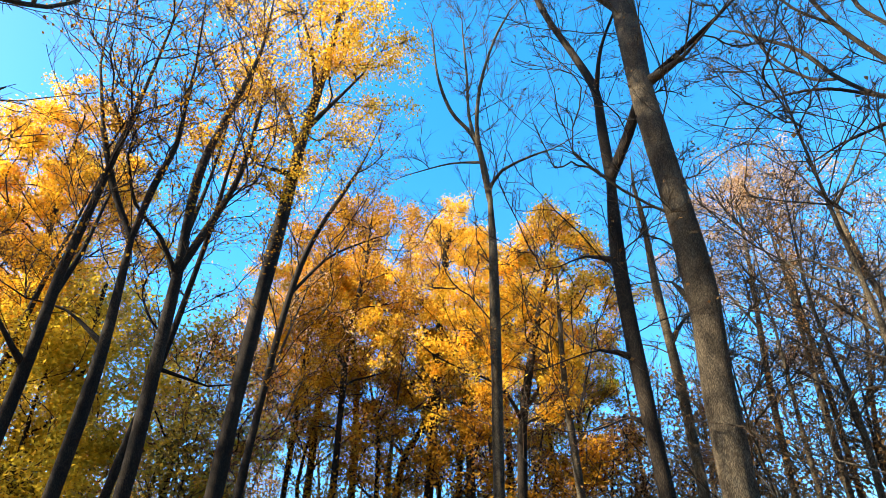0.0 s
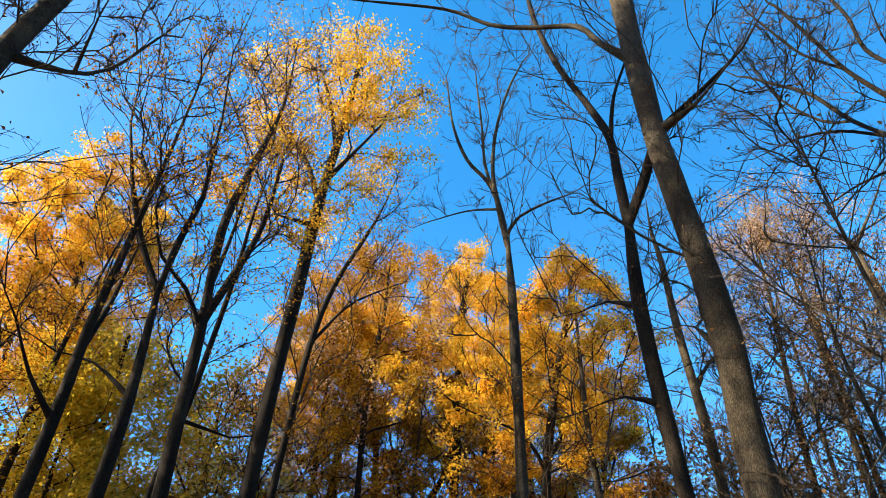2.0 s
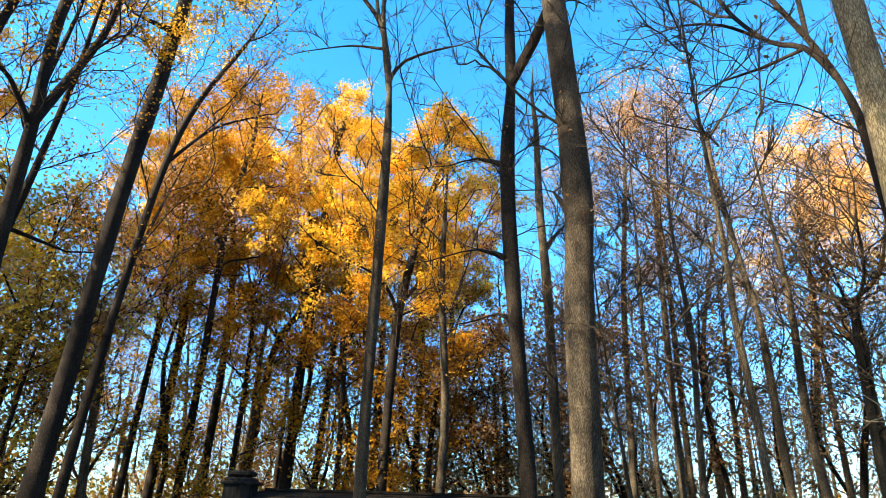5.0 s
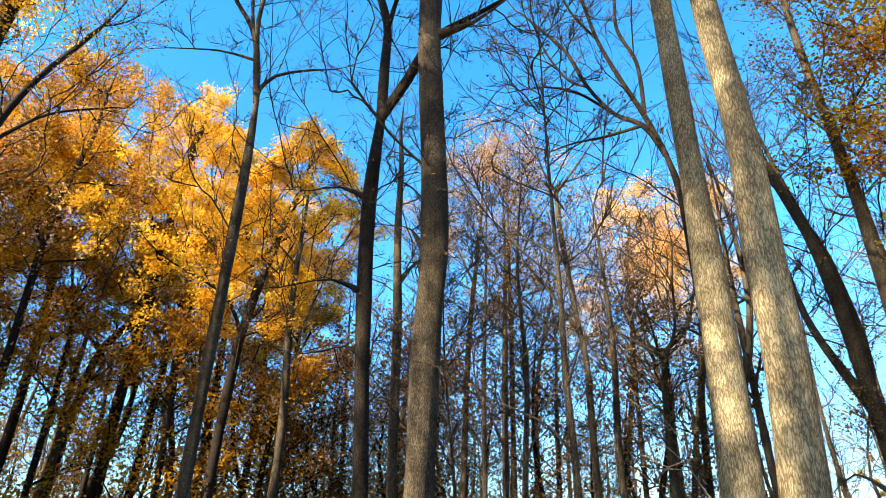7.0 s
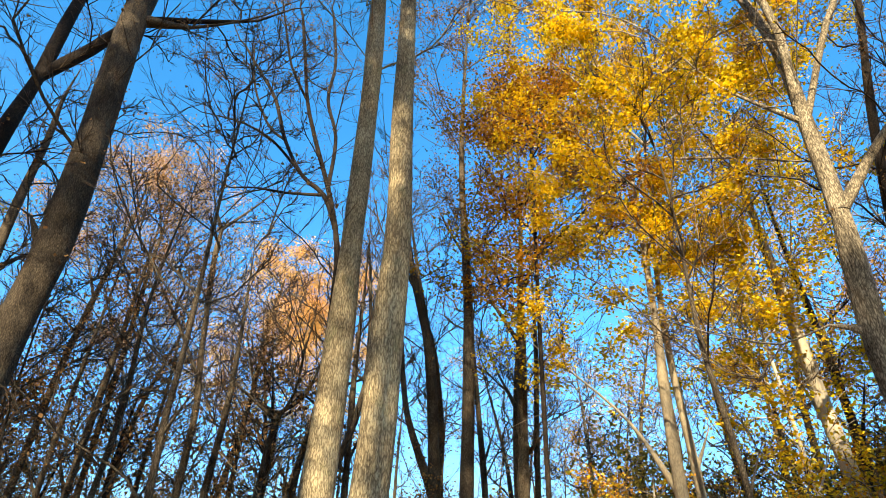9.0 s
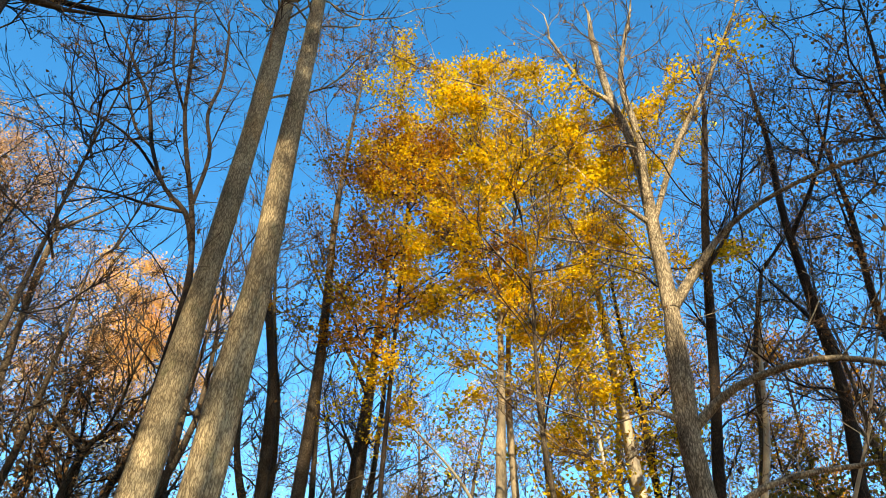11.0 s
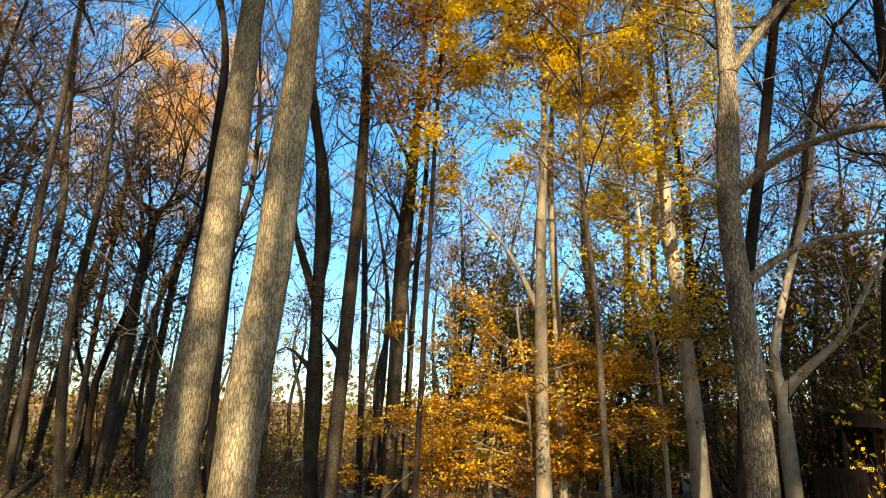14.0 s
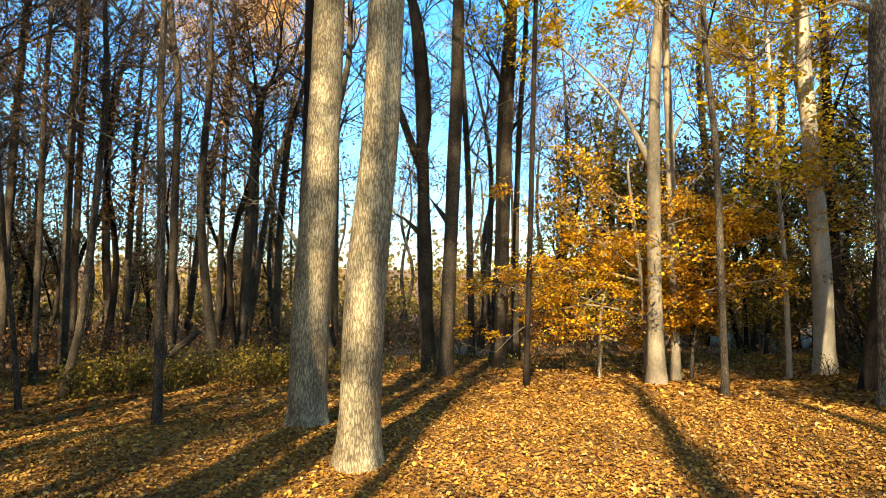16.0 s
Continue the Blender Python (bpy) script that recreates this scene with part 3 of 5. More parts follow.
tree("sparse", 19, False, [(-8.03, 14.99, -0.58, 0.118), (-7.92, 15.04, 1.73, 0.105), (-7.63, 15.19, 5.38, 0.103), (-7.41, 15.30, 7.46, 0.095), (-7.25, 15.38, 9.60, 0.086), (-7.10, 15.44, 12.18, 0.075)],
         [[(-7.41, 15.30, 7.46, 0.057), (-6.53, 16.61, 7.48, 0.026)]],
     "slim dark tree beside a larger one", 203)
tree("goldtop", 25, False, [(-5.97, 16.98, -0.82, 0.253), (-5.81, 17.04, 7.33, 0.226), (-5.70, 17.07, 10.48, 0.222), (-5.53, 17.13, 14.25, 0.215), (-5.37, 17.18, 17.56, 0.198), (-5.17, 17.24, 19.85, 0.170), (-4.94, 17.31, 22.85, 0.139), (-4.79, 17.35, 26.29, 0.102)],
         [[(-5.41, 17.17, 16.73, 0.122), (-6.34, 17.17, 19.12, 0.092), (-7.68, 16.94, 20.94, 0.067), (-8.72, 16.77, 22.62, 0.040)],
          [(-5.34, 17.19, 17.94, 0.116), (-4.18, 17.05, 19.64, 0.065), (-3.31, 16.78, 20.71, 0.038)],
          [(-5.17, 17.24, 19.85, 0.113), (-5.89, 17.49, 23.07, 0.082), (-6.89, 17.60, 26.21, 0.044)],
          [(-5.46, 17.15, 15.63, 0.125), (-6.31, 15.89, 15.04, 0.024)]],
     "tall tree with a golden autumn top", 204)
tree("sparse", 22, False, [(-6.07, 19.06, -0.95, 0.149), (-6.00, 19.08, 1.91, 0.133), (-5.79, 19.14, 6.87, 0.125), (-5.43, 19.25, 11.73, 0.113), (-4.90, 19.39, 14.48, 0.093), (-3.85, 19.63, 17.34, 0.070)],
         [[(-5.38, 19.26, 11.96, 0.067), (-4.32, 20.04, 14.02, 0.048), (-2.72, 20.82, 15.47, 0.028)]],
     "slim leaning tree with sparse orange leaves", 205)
tree("bare", 19, True, [(1.73, 17.92, -1.28, 0.202), (1.73, 17.92, 2.18, 0.180), (1.74, 17.92, 6.29, 0.169), (1.78, 17.91, 12.17, 0.159), (1.72, 17.92, 15.35, 0.135)],
         [[(1.72, 17.92, 15.28, 0.108), (1.54, 18.11, 17.18, 0.112), (1.12, 18.33, 18.91, 0.096), (0.24, 18.54, 20.46, 0.077), (-0.39, 18.72, 22.88, 0.057), (-0.70, 18.89, 26.02, 0.034)],
          [(1.72, 17.92, 15.28, 0.108), (1.42, 17.76, 17.17, 0.104), (1.25, 17.60, 18.85, 0.088), (1.44, 17.40, 21.01, 0.071), (2.03, 17.16, 23.37, 0.053), (2.75, 16.88, 25.06, 0.031)],
          [(1.40, 17.75, 17.33, 0.080), (1.00, 18.27, 19.85, 0.067), (0.91, 18.58, 22.71, 0.052), (0.72, 18.89, 26.46, 0.034)],
          [(1.67, 17.97, 15.80, 0.077), (2.17, 17.57, 16.43, 0.060), (3.17, 17.11, 16.74, 0.043), (3.96, 16.64, 16.74, 0.025)],
          [(1.45, 17.78, 17.00, 0.063), (0.21, 18.45, 17.47, 0.036), (-1.39, 18.85, 17.22, 0.018)]],
     "slim bare tree forking high into two limbs", 206)
tree("gold", 20, False, [(2.96, 23.82, -1.72, 0.215), (3.05, 23.81, 2.46, 0.192), (3.19, 23.79, 7.01, 0.186), (3.38, 23.76, 9.33, 0.170), (4.07, 23.65, 12.86, 0.156), (4.53, 23.57, 14.75, 0.135)],
         [[(3.38, 23.76, 9.33, 0.102), (4.89, 24.11, 11.23, 0.057), (6.46, 24.36, 12.15, 0.039)],
          [(3.34, 23.77, 8.85, 0.104), (2.39, 23.28, 10.11, 0.055), (0.32, 22.80, 10.88, 0.037)]],
     "forest tree with a golden autumn crown", 207)
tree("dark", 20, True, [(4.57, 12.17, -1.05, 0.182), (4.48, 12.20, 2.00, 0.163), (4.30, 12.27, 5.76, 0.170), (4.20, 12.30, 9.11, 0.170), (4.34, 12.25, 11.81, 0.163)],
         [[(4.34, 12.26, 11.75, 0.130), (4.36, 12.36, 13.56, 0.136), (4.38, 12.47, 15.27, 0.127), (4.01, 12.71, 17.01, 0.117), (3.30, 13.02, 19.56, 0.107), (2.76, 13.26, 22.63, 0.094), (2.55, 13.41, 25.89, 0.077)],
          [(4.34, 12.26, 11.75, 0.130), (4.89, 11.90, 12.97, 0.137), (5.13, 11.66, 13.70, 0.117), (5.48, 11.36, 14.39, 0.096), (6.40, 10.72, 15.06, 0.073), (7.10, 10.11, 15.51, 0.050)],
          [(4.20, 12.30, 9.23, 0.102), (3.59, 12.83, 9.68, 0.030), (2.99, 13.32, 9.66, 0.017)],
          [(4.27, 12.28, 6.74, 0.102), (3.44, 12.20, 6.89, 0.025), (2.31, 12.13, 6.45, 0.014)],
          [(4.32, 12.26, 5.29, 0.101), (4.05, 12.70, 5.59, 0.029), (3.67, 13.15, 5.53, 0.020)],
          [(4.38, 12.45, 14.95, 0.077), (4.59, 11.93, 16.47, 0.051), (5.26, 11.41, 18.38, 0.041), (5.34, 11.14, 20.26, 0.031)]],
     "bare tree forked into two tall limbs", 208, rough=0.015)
tree("bare", 24, False, [(5.03, 10.90, -0.99, 0.313), (5.18, 10.82, 5.43, 0.280), (5.26, 10.79, 7.27, 0.289), (5.22, 10.80, 9.45, 0.301), (5.13, 10.85, 11.68, 0.308), (5.04, 10.89, 13.54, 0.306), (5.04, 10.89, 16.61, 0.312), (5.12, 10.85, 19.79, 0.312), (4.98, 10.92, 22.94, 0.305)],
         [[(5.04, 10.89, 16.75, 0.187), (4.32, 11.30, 18.29, 0.102), (3.81, 11.59, 19.64, 0.094), (2.38, 12.07, 20.34, 0.084), (1.02, 12.36, 20.96, 0.071), (-0.64, 12.48, 22.17, 0.058), (-3.60, 12.08, 22.11, 0.042)],
          [(5.04, 10.89, 13.67, 0.183), (5.94, 10.08, 13.94, 0.049), (6.62, 9.28, 14.50, 0.029)],
          [(5.25, 10.79, 7.04, 0.173), (4.93, 11.27, 8.08, 0.024), (4.63, 11.72, 8.33, 0.015)],
          [(5.09, 10.87, 20.45, 0.186), (5.78, 10.17, 20.70, 0.049), (6.17, 9.59, 21.45, 0.030)]],
     "tall thick grey-brown trunk with bare crown", 209, rough=0.02)
tree("bare", 20, False, [(7.74, 18.44, -1.62, 0.184), (7.71, 18.46, 3.39, 0.164), (7.64, 18.48, 8.40, 0.155), (7.51, 18.54, 11.94, 0.136), (7.50, 18.54, 14.99, 0.112)],
         [[(7.58, 18.51, 10.02, 0.088), (8.49, 18.66, 11.14, 0.042), (9.60, 18.68, 12.04, 0.023)]],
     "bare grey-brown forest tree", 210)
tree("gold", 22, False, [(-6.38, 31.36, -1.74, 0.237), (-6.37, 31.36, 2.32, 0.211), (-6.32, 31.37, 8.62, 0.199), (-6.29, 31.38, 13.01, 0.178), (-5.44, 31.53, 17.28, 0.153)],
         [[(-6.29, 31.38, 13.01, 0.107), (-8.26, 31.74, 15.54, 0.078), (-9.90, 32.11, 17.51, 0.054)]],
     "forest tree with a golden autumn crown", 211)
tree("rust", 26, False, [(-4.36, 32.71, -1.92, 0.222), (-4.37, 32.71, 2.41, 0.198), (-4.40, 32.71, 10.22, 0.186), (-4.94, 32.63, 15.26, 0.163), (-6.08, 32.44, 19.66, 0.134)],
         [[(-4.76, 32.65, 13.58, 0.103), (-3.31, 33.66, 17.61, 0.083), (-2.07, 34.59, 20.92, 0.059)]],
     "forest tree with rust-orange autumn leaves", 212)
tree("gold", 25.5, False, [(-0.52, 30.00, -1.94, 0.271), (-0.47, 30.00, 2.41, 0.242), (-0.37, 30.00, 8.40, 0.230), (-0.09, 30.00, 13.23, 0.209), (-0.05, 30.00, 17.63, 0.184), (0.40, 30.00, 22.14, 0.155)],
         [[(-0.09, 30.00, 13.60, 0.124), (-1.14, 30.73, 16.57, 0.076), (-2.55, 31.40, 19.11, 0.053)],
          [(-0.09, 30.00, 13.23, 0.126), (1.57, 28.46, 15.15, 0.047)]],
     "forest tree with a golden autumn crown", 213)
tree("rust", 20, False, [(-2.76, 33.89, -2.07, 0.231), (-2.51, 33.91, 3.04, 0.206), (-1.99, 33.94, 9.30, 0.190), (-0.78, 33.99, 11.98, 0.162), (0.17, 34.00, 15.92, 0.133)],
         [[(-1.74, 33.95, 9.86, 0.110), (-3.47, 34.68, 12.15, 0.080), (-4.40, 35.43, 15.31, 0.057)]],
     "forest tree with rust-orange autumn leaves", 214)
tree("gold", 23.5, False, [(3.97, 35.78, -2.51, 0.215), (4.00, 35.78, 2.99, 0.192), (4.08, 35.77, 9.84, 0.178), (4.09, 35.77, 15.58, 0.157), (4.62, 35.70, 20.78, 0.131)],
         [[(4.09, 35.77, 15.58, 0.094), (3.26, 37.66, 19.64, 0.046)]],
     "forest tree with a golden autumn crown", 215)
tree("gold", 23, False, [(6.30, 36.46, -2.66, 0.219), (6.43, 36.44, 3.07, 0.196), (6.69, 36.39, 10.03, 0.181), (6.16, 36.48, 15.89, 0.160), (6.29, 36.46, 22.08, 0.135)],
         [[(6.16, 36.48, 15.89, 0.096), (8.01, 38.02, 20.74, 0.047)]],
     "forest tree with a golden autumn crown", 216)
tree("rust", 24, False, [(-4.56, 27.63, -1.59, 0.187), (-4.54, 27.63, 2.23, 0.167), (-4.49, 27.64, 7.77, 0.155), (-4.54, 27.63, 14.05, 0.139), (-4.08, 27.70, 18.02, 0.116)],
         [[(-4.53, 27.63, 12.48, 0.086), (-6.11, 28.76, 15.20, 0.036)]],
     "forest tree with rust-orange autumn leaves", 217)
tree("gold", 26, False, [(-17.38, 24.45, -0.73, 0.196), (-17.52, 24.36, 4.96, 0.175), (-17.75, 24.19, 10.93, 0.159), (-18.38, 23.71, 16.98, 0.137), (-18.75, 23.42, 21.02, 0.108)],
         [[(-17.99, 24.01, 13.20, 0.090), (-20.14, 24.22, 16.36, 0.043)]],
     "forest tree with a golden autumn crown", 218)
tree("olive", 15, False, [(-14.19, 24.14, -0.87, 0.173), (-14.38, 24.03, 4.97, 0.155), (-14.64, 23.87, 10.07, 0.130), (-14.89, 23.71, 14.61, 0.099)],
         [[(-14.64, 23.87, 10.07, 0.078), (-16.47, 24.35, 12.37, 0.030)]],
     "lower forest tree with olive-yellow leaves", 219)
tree("olive", 14, False, [(-10.71, 24.78, -1.09, 0.154), (-10.62, 24.83, 3.44, 0.138), (-10.47, 24.89, 7.50, 0.115), (-10.40, 24.92, 10.53, 0.087)],
         [[(-10.47, 24.89, 7.50, 0.069), (-12.15, 25.61, 9.69, 0.030)]],
     "lower forest tree with olive-yellow leaves", 220)
tree("bare", 17, True, [(15.60, 18.24, -1.99, 0.145), (15.60, 18.23, 4.80, 0.130), (15.61, 18.23, 8.19, 0.125), (15.42, 18.39, 10.07, 0.116), (15.12, 18.64, 14.27, 0.111), (15.11, 18.65, 16.00, 0.099)],
         [[(15.49, 18.33, 9.36, 0.072), (15.04, 19.46, 11.36, 0.053), (13.98, 20.97, 14.18, 0.031)],
          [(15.11, 18.65, 15.97, 0.079), (14.30, 18.52, 16.88, 0.036), (13.62, 18.29, 18.35, 0.020)],
          [(15.11, 18.65, 15.97, 0.079), (16.46, 18.28, 18.05, 0.037), (17.55, 18.09, 19.94, 0.022)]],
     "bare grey-brown forest tree", 221)
tree("bare", 18, True, [(18.80, 17.97, -2.13, 0.204), (18.96, 17.79, 3.77, 0.182), (19.15, 17.59, 7.60, 0.151), (19.17, 17.56, 9.00, 0.109)],
         [[(19.17, 17.56, 8.97, 0.087), (18.99, 18.70, 9.77, 0.068), (18.79, 19.81, 12.78, 0.042)],
          [(19.17, 17.56, 8.97, 0.087), (19.34, 16.39, 9.66, 0.064), (19.23, 15.51, 11.29, 0.036)],
          [(19.12, 17.62, 7.12, 0.093), (19.24, 19.37, 9.48, 0.030)]],
     "bare grey-brown forest tree", 222)
tree("pink", 24, False, [(14.83, 22.56, -2.22, 0.143), (14.87, 22.53, 3.88, 0.127), (14.95, 22.48, 10.17, 0.111), (14.95, 22.48, 14.46, 0.086)],
         [[(14.95, 22.48, 11.24, 0.063), (16.60, 22.98, 14.11, 0.023)]],
     "tall tree with pale pinkish-brown leaves", 223)
tree("pink", 24, False, [(12.95, 23.69, -2.20, 0.164), (13.08, 23.62, 3.86, 0.146), (13.30, 23.50, 10.18, 0.122), (13.80, 23.21, 16.07, 0.089)],
         [[(13.53, 23.36, 12.88, 0.064), (13.20, 25.09, 16.13, 0.024)]],
     "tall tree with pale pinkish-brown leaves", 224)
tree("peach", 25.5, False, [(24.01, 26.84, -2.90, 0.184), (24.53, 26.35, 4.63, 0.164), (25.30, 25.61, 11.31, 0.140), (25.62, 25.29, 18.10, 0.110)],
         [[(25.43, 25.48, 14.14, 0.076), (27.75, 25.67, 17.55, 0.029)]],
     "tree with a pale orange crown in sunlight", 225)
tree("peach", 25, False, [(26.31, 24.62, -2.88, 0.178), (26.89, 23.94, 4.59, 0.159), (27.73, 22.96, 11.02, 0.134), (28.36, 22.17, 17.44, 0.105)],
         [[(27.99, 22.63, 13.69, 0.073), (28.85, 24.42, 17.31, 0.028)]],
     "tree with a pale orange crown in sunlight", 226)
tree("dark", 25, True, [(13.25, 10.65, -1.39, 0.153), (13.27, 10.62, 3.01, 0.137), (13.30, 10.58, 6.03, 0.135), (13.29, 10.60, 8.26, 0.128), (13.27, 10.62, 11.08, 0.121), (13.11, 10.82, 12.77, 0.109)],
         [[(13.13, 10.79, 12.55, 0.089), (12.80, 11.20, 13.84, 0.081), (12.65, 12.17, 14.90, 0.072), (12.35, 13.02, 16.62, 0.070), (12.06, 13.68, 18.73, 0.067), (11.65, 14.51, 20.37, 0.055), (11.29, 15.26, 21.81, 0.043)],
          [(13.13, 10.79, 12.55, 0.089), (12.87, 11.12, 14.14, 0.082), (12.09, 11.28, 15.65, 0.071), (11.55, 11.47, 17.16, 0.066), (11.13, 11.51, 18.79, 0.062), (10.72, 11.69, 20.95, 0.052)],
          [(12.87, 11.12, 14.14, 0.070), (13.32, 11.51, 16.94, 0.070), (13.23, 12.10, 19.04, 0.067), (13.42, 12.19, 21.33, 0.064), (13.33, 12.61, 24.36, 0.053)],
          [(12.80, 11.20, 13.84, 0.058), (12.37, 12.52, 14.08, 0.047), (11.95, 13.51, 14.34, 0.036), (11.53, 14.34, 14.34, 0.024)],
          [(12.65, 12.17, 14.90, 0.055), (11.69, 12.88, 15.99, 0.049), (10.74, 13.41, 16.25, 0.036), (9.98, 13.86, 16.14, 0.023)],
          [(11.55, 11.47, 17.16, 0.048), (10.65, 11.62, 18.12, 0.042), (10.07, 11.70, 19.64, 0.037)],
          [(12.35, 13.02, 16.62, 0.050), (12.30, 14.03, 17.75, 0.046), (12.04, 14.98, 20.01, 0.042), (11.89, 15.49, 22.52, 0.032)]],
     "bare forest tree with shade in its bark colour", 227)
tree("near", 25, False, [(7.74, 6.17, -0.82, 0.300), (7.77, 6.13, 1.00, 0.285), (7.82, 6.07, 2.60, 0.265), (7.87, 6.01, 5.40, 0.240), (7.90, 5.97, 8.00, 0.212), (7.91, 5.96, 11.20, 0.200), (7.88, 5.99, 14.40, 0.185)],
         [[(7.76, 6.14, 1.71, 0.100), (7.72, 6.59, 2.32, 0.016), (7.79, 6.89, 2.69, 0.011)]],
     "thick ridged trunk of a tall bare tree", 228, rough=0.016)
tree("near", 24, False, [(6.08, 4.14, -0.59, 0.259), (6.12, 4.08, 1.50, 0.235), (6.20, 3.97, 3.30, 0.215), (6.21, 3.95, 4.70, 0.200), (6.25, 3.90, 6.50, 0.183), (6.22, 3.94, 8.40, 0.168), (6.19, 3.98, 11.30, 0.150)],
         [],
     "thick pale-lit ridged trunk standing in fallen leaves", 229, rough=0.018)
tree("bare", 20, True, [(17.85, 9.02, -1.52, 0.216), (17.74, 9.23, 1.63, 0.195), (17.67, 9.36, 5.07, 0.174)],
         [[(17.67, 9.36, 5.00, 0.139), (17.59, 10.21, 7.10, 0.116), (17.72, 10.64, 8.53, 0.098), (17.88, 11.01, 11.01, 0.078)],
          [(17.67, 9.36, 5.00, 0.139), (17.46, 9.06, 6.77, 0.139), (17.05, 9.12, 9.23, 0.116), (16.63, 9.18, 10.17, 0.093)],
          [(17.72, 9.27, 2.77, 0.113), (17.72, 10.31, 3.51, 0.027), (17.76, 11.21, 2.95, 0.015)]],
     "forked bare tree at the clearing edge", 230)
tree("whitetop", 27, False, [(15.36, 7.29, -1.28, 0.220), (15.39, 7.23, 1.34, 0.200), (15.41, 7.17, 4.50, 0.181), (15.45, 7.10, 9.32, 0.162)],
         [[(15.40, 7.20, 2.92, 0.114), (15.89, 8.14, 3.79, 0.013)]],
     "dark trunk pale in the sunlit top", 231)
tree("bare", 22, False, [(19.66, 7.37, -1.50, 0.211), (19.69, 7.31, 1.66, 0.192), (19.70, 7.26, 7.14, 0.173), (19.79, 7.03, 11.09, 0.153)],
         [[(19.72, 7.21, 7.96, 0.101), (19.97, 8.03, 9.51, 0.040), (20.30, 8.61, 10.74, 0.025)],
          [(19.70, 7.27, 6.22, 0.106), (19.01, 6.04, 7.04, 0.015)]],
     "bare grey-brown forest tree", 232)
tree("bare", 18, False, [(20.83, 7.07, -1.54, 0.134), (20.82, 7.11, 1.67, 0.119), (20.84, 7.05, 6.36, 0.103), (20.90, 6.86, 10.28, 0.088)],
         [[(20.89, 6.90, 9.46, 0.055), (22.14, 6.59, 11.11, 0.017)]],
     "bare grey-brown forest tree", 233)
tree("bare", 20, False, [(22.13, 9.29, -1.75, 0.138), (22.09, 9.39, 1.64, 0.127), (22.03, 9.53, 5.66, 0.116), (21.94, 9.74, 9.04, 0.105)],
         [[(22.00, 9.60, 6.78, 0.067), (23.32, 9.56, 8.69, 0.019)]],
     "bare grey-brown forest tree", 234)
tree("bare", 20, False, [(19.52, 13.97, -1.92, 0.153), (19.51, 13.98, 1.56, 0.136), (19.46, 14.05, 7.72, 0.120), (19.44, 14.07, 11.07, 0.104)],
         [[(19.47, 14.03, 6.70, 0.074), (20.76, 14.28, 8.53, 0.019)]],
     "bare grey-brown forest tree", 235)
tree("maple", 21, False, [(14.81, 1.67, -0.88, 0.203), (14.80, 1.72, 0.70, 0.176), (14.79, 1.77, 4.11, 0.149), (14.80, 1.74, 6.77, 0.121), (14.80, 1.68, 7.83, 0.093)],
         [[(14.82, 1.56, 13.31, 0.056), (15.27, -0.14, 15.06, 0.041), (15.51, -2.07, 16.00, 0.023)],
          [(14.82, 1.55, 15.62, 0.059), (14.48, -1.20, 16.66, 0.041), (13.73, -3.44, 16.30, 0.021)],
          [(14.82, 1.56, 13.31, 0.047), (15.26, -0.69, 12.95, 0.035), (15.42, -2.64, 12.23, 0.020)],
          [(14.94, 1.09, 13.79, 0.046), (14.31, 2.52, 16.28, 0.041), (13.74, 3.38, 17.40, 0.023)],
          [(14.79, 1.77, 4.11, 0.089), (14.91, 2.66, 5.82, 0.035), (14.89, 3.91, 7.23, 0.026), (14.98, 4.52, 7.79, 0.017)]],
     "maple with broad yellow crown and flared foot", 236)
# added tree: its dark orange leaves act as the maple's shaded left side
tree("ember", 17.8, False, [(13.69, 4.45, -1.01, 0.067), (13.72, 4.38, 4.00, 0.060), (13.74, 4.32, 9.00, 0.054), (13.77, 4.22, 13.99, 0.048)],
         [[(13.76, 4.25, 12.12, 0.039), (13.86, 5.06, 11.97, 0.029), (13.89, 5.98, 11.11, 0.019)]],
     "slim tree added for the maple's shaded left side", 237)
tree("mapletop", 21, False, [(16.44, 1.38, -0.95, 0.122), (16.44, 1.45, 1.46, 0.112), (16.43, 1.56, 5.08, 0.102), (16.42, 1.67, 8.46, 0.091)],
         [[(16.43, 1.55, 4.92, 0.061), (17.29, 1.14, 6.12, 0.012)]],
     "slim tree with yellow leaves beside the maple", 238)
tree("bare", 17, False, [(13.20, 0.23, -0.70, 0.073), (13.20, 0.32, 1.53, 0.067), (13.19, 0.43, 4.35, 0.060), (13.18, 0.65, 6.90, 0.054)],
         [[(13.19, 0.41, 3.76, 0.037), (13.86, 0.08, 4.69, 0.009)]],
     "bare grey-brown forest tree", 239)
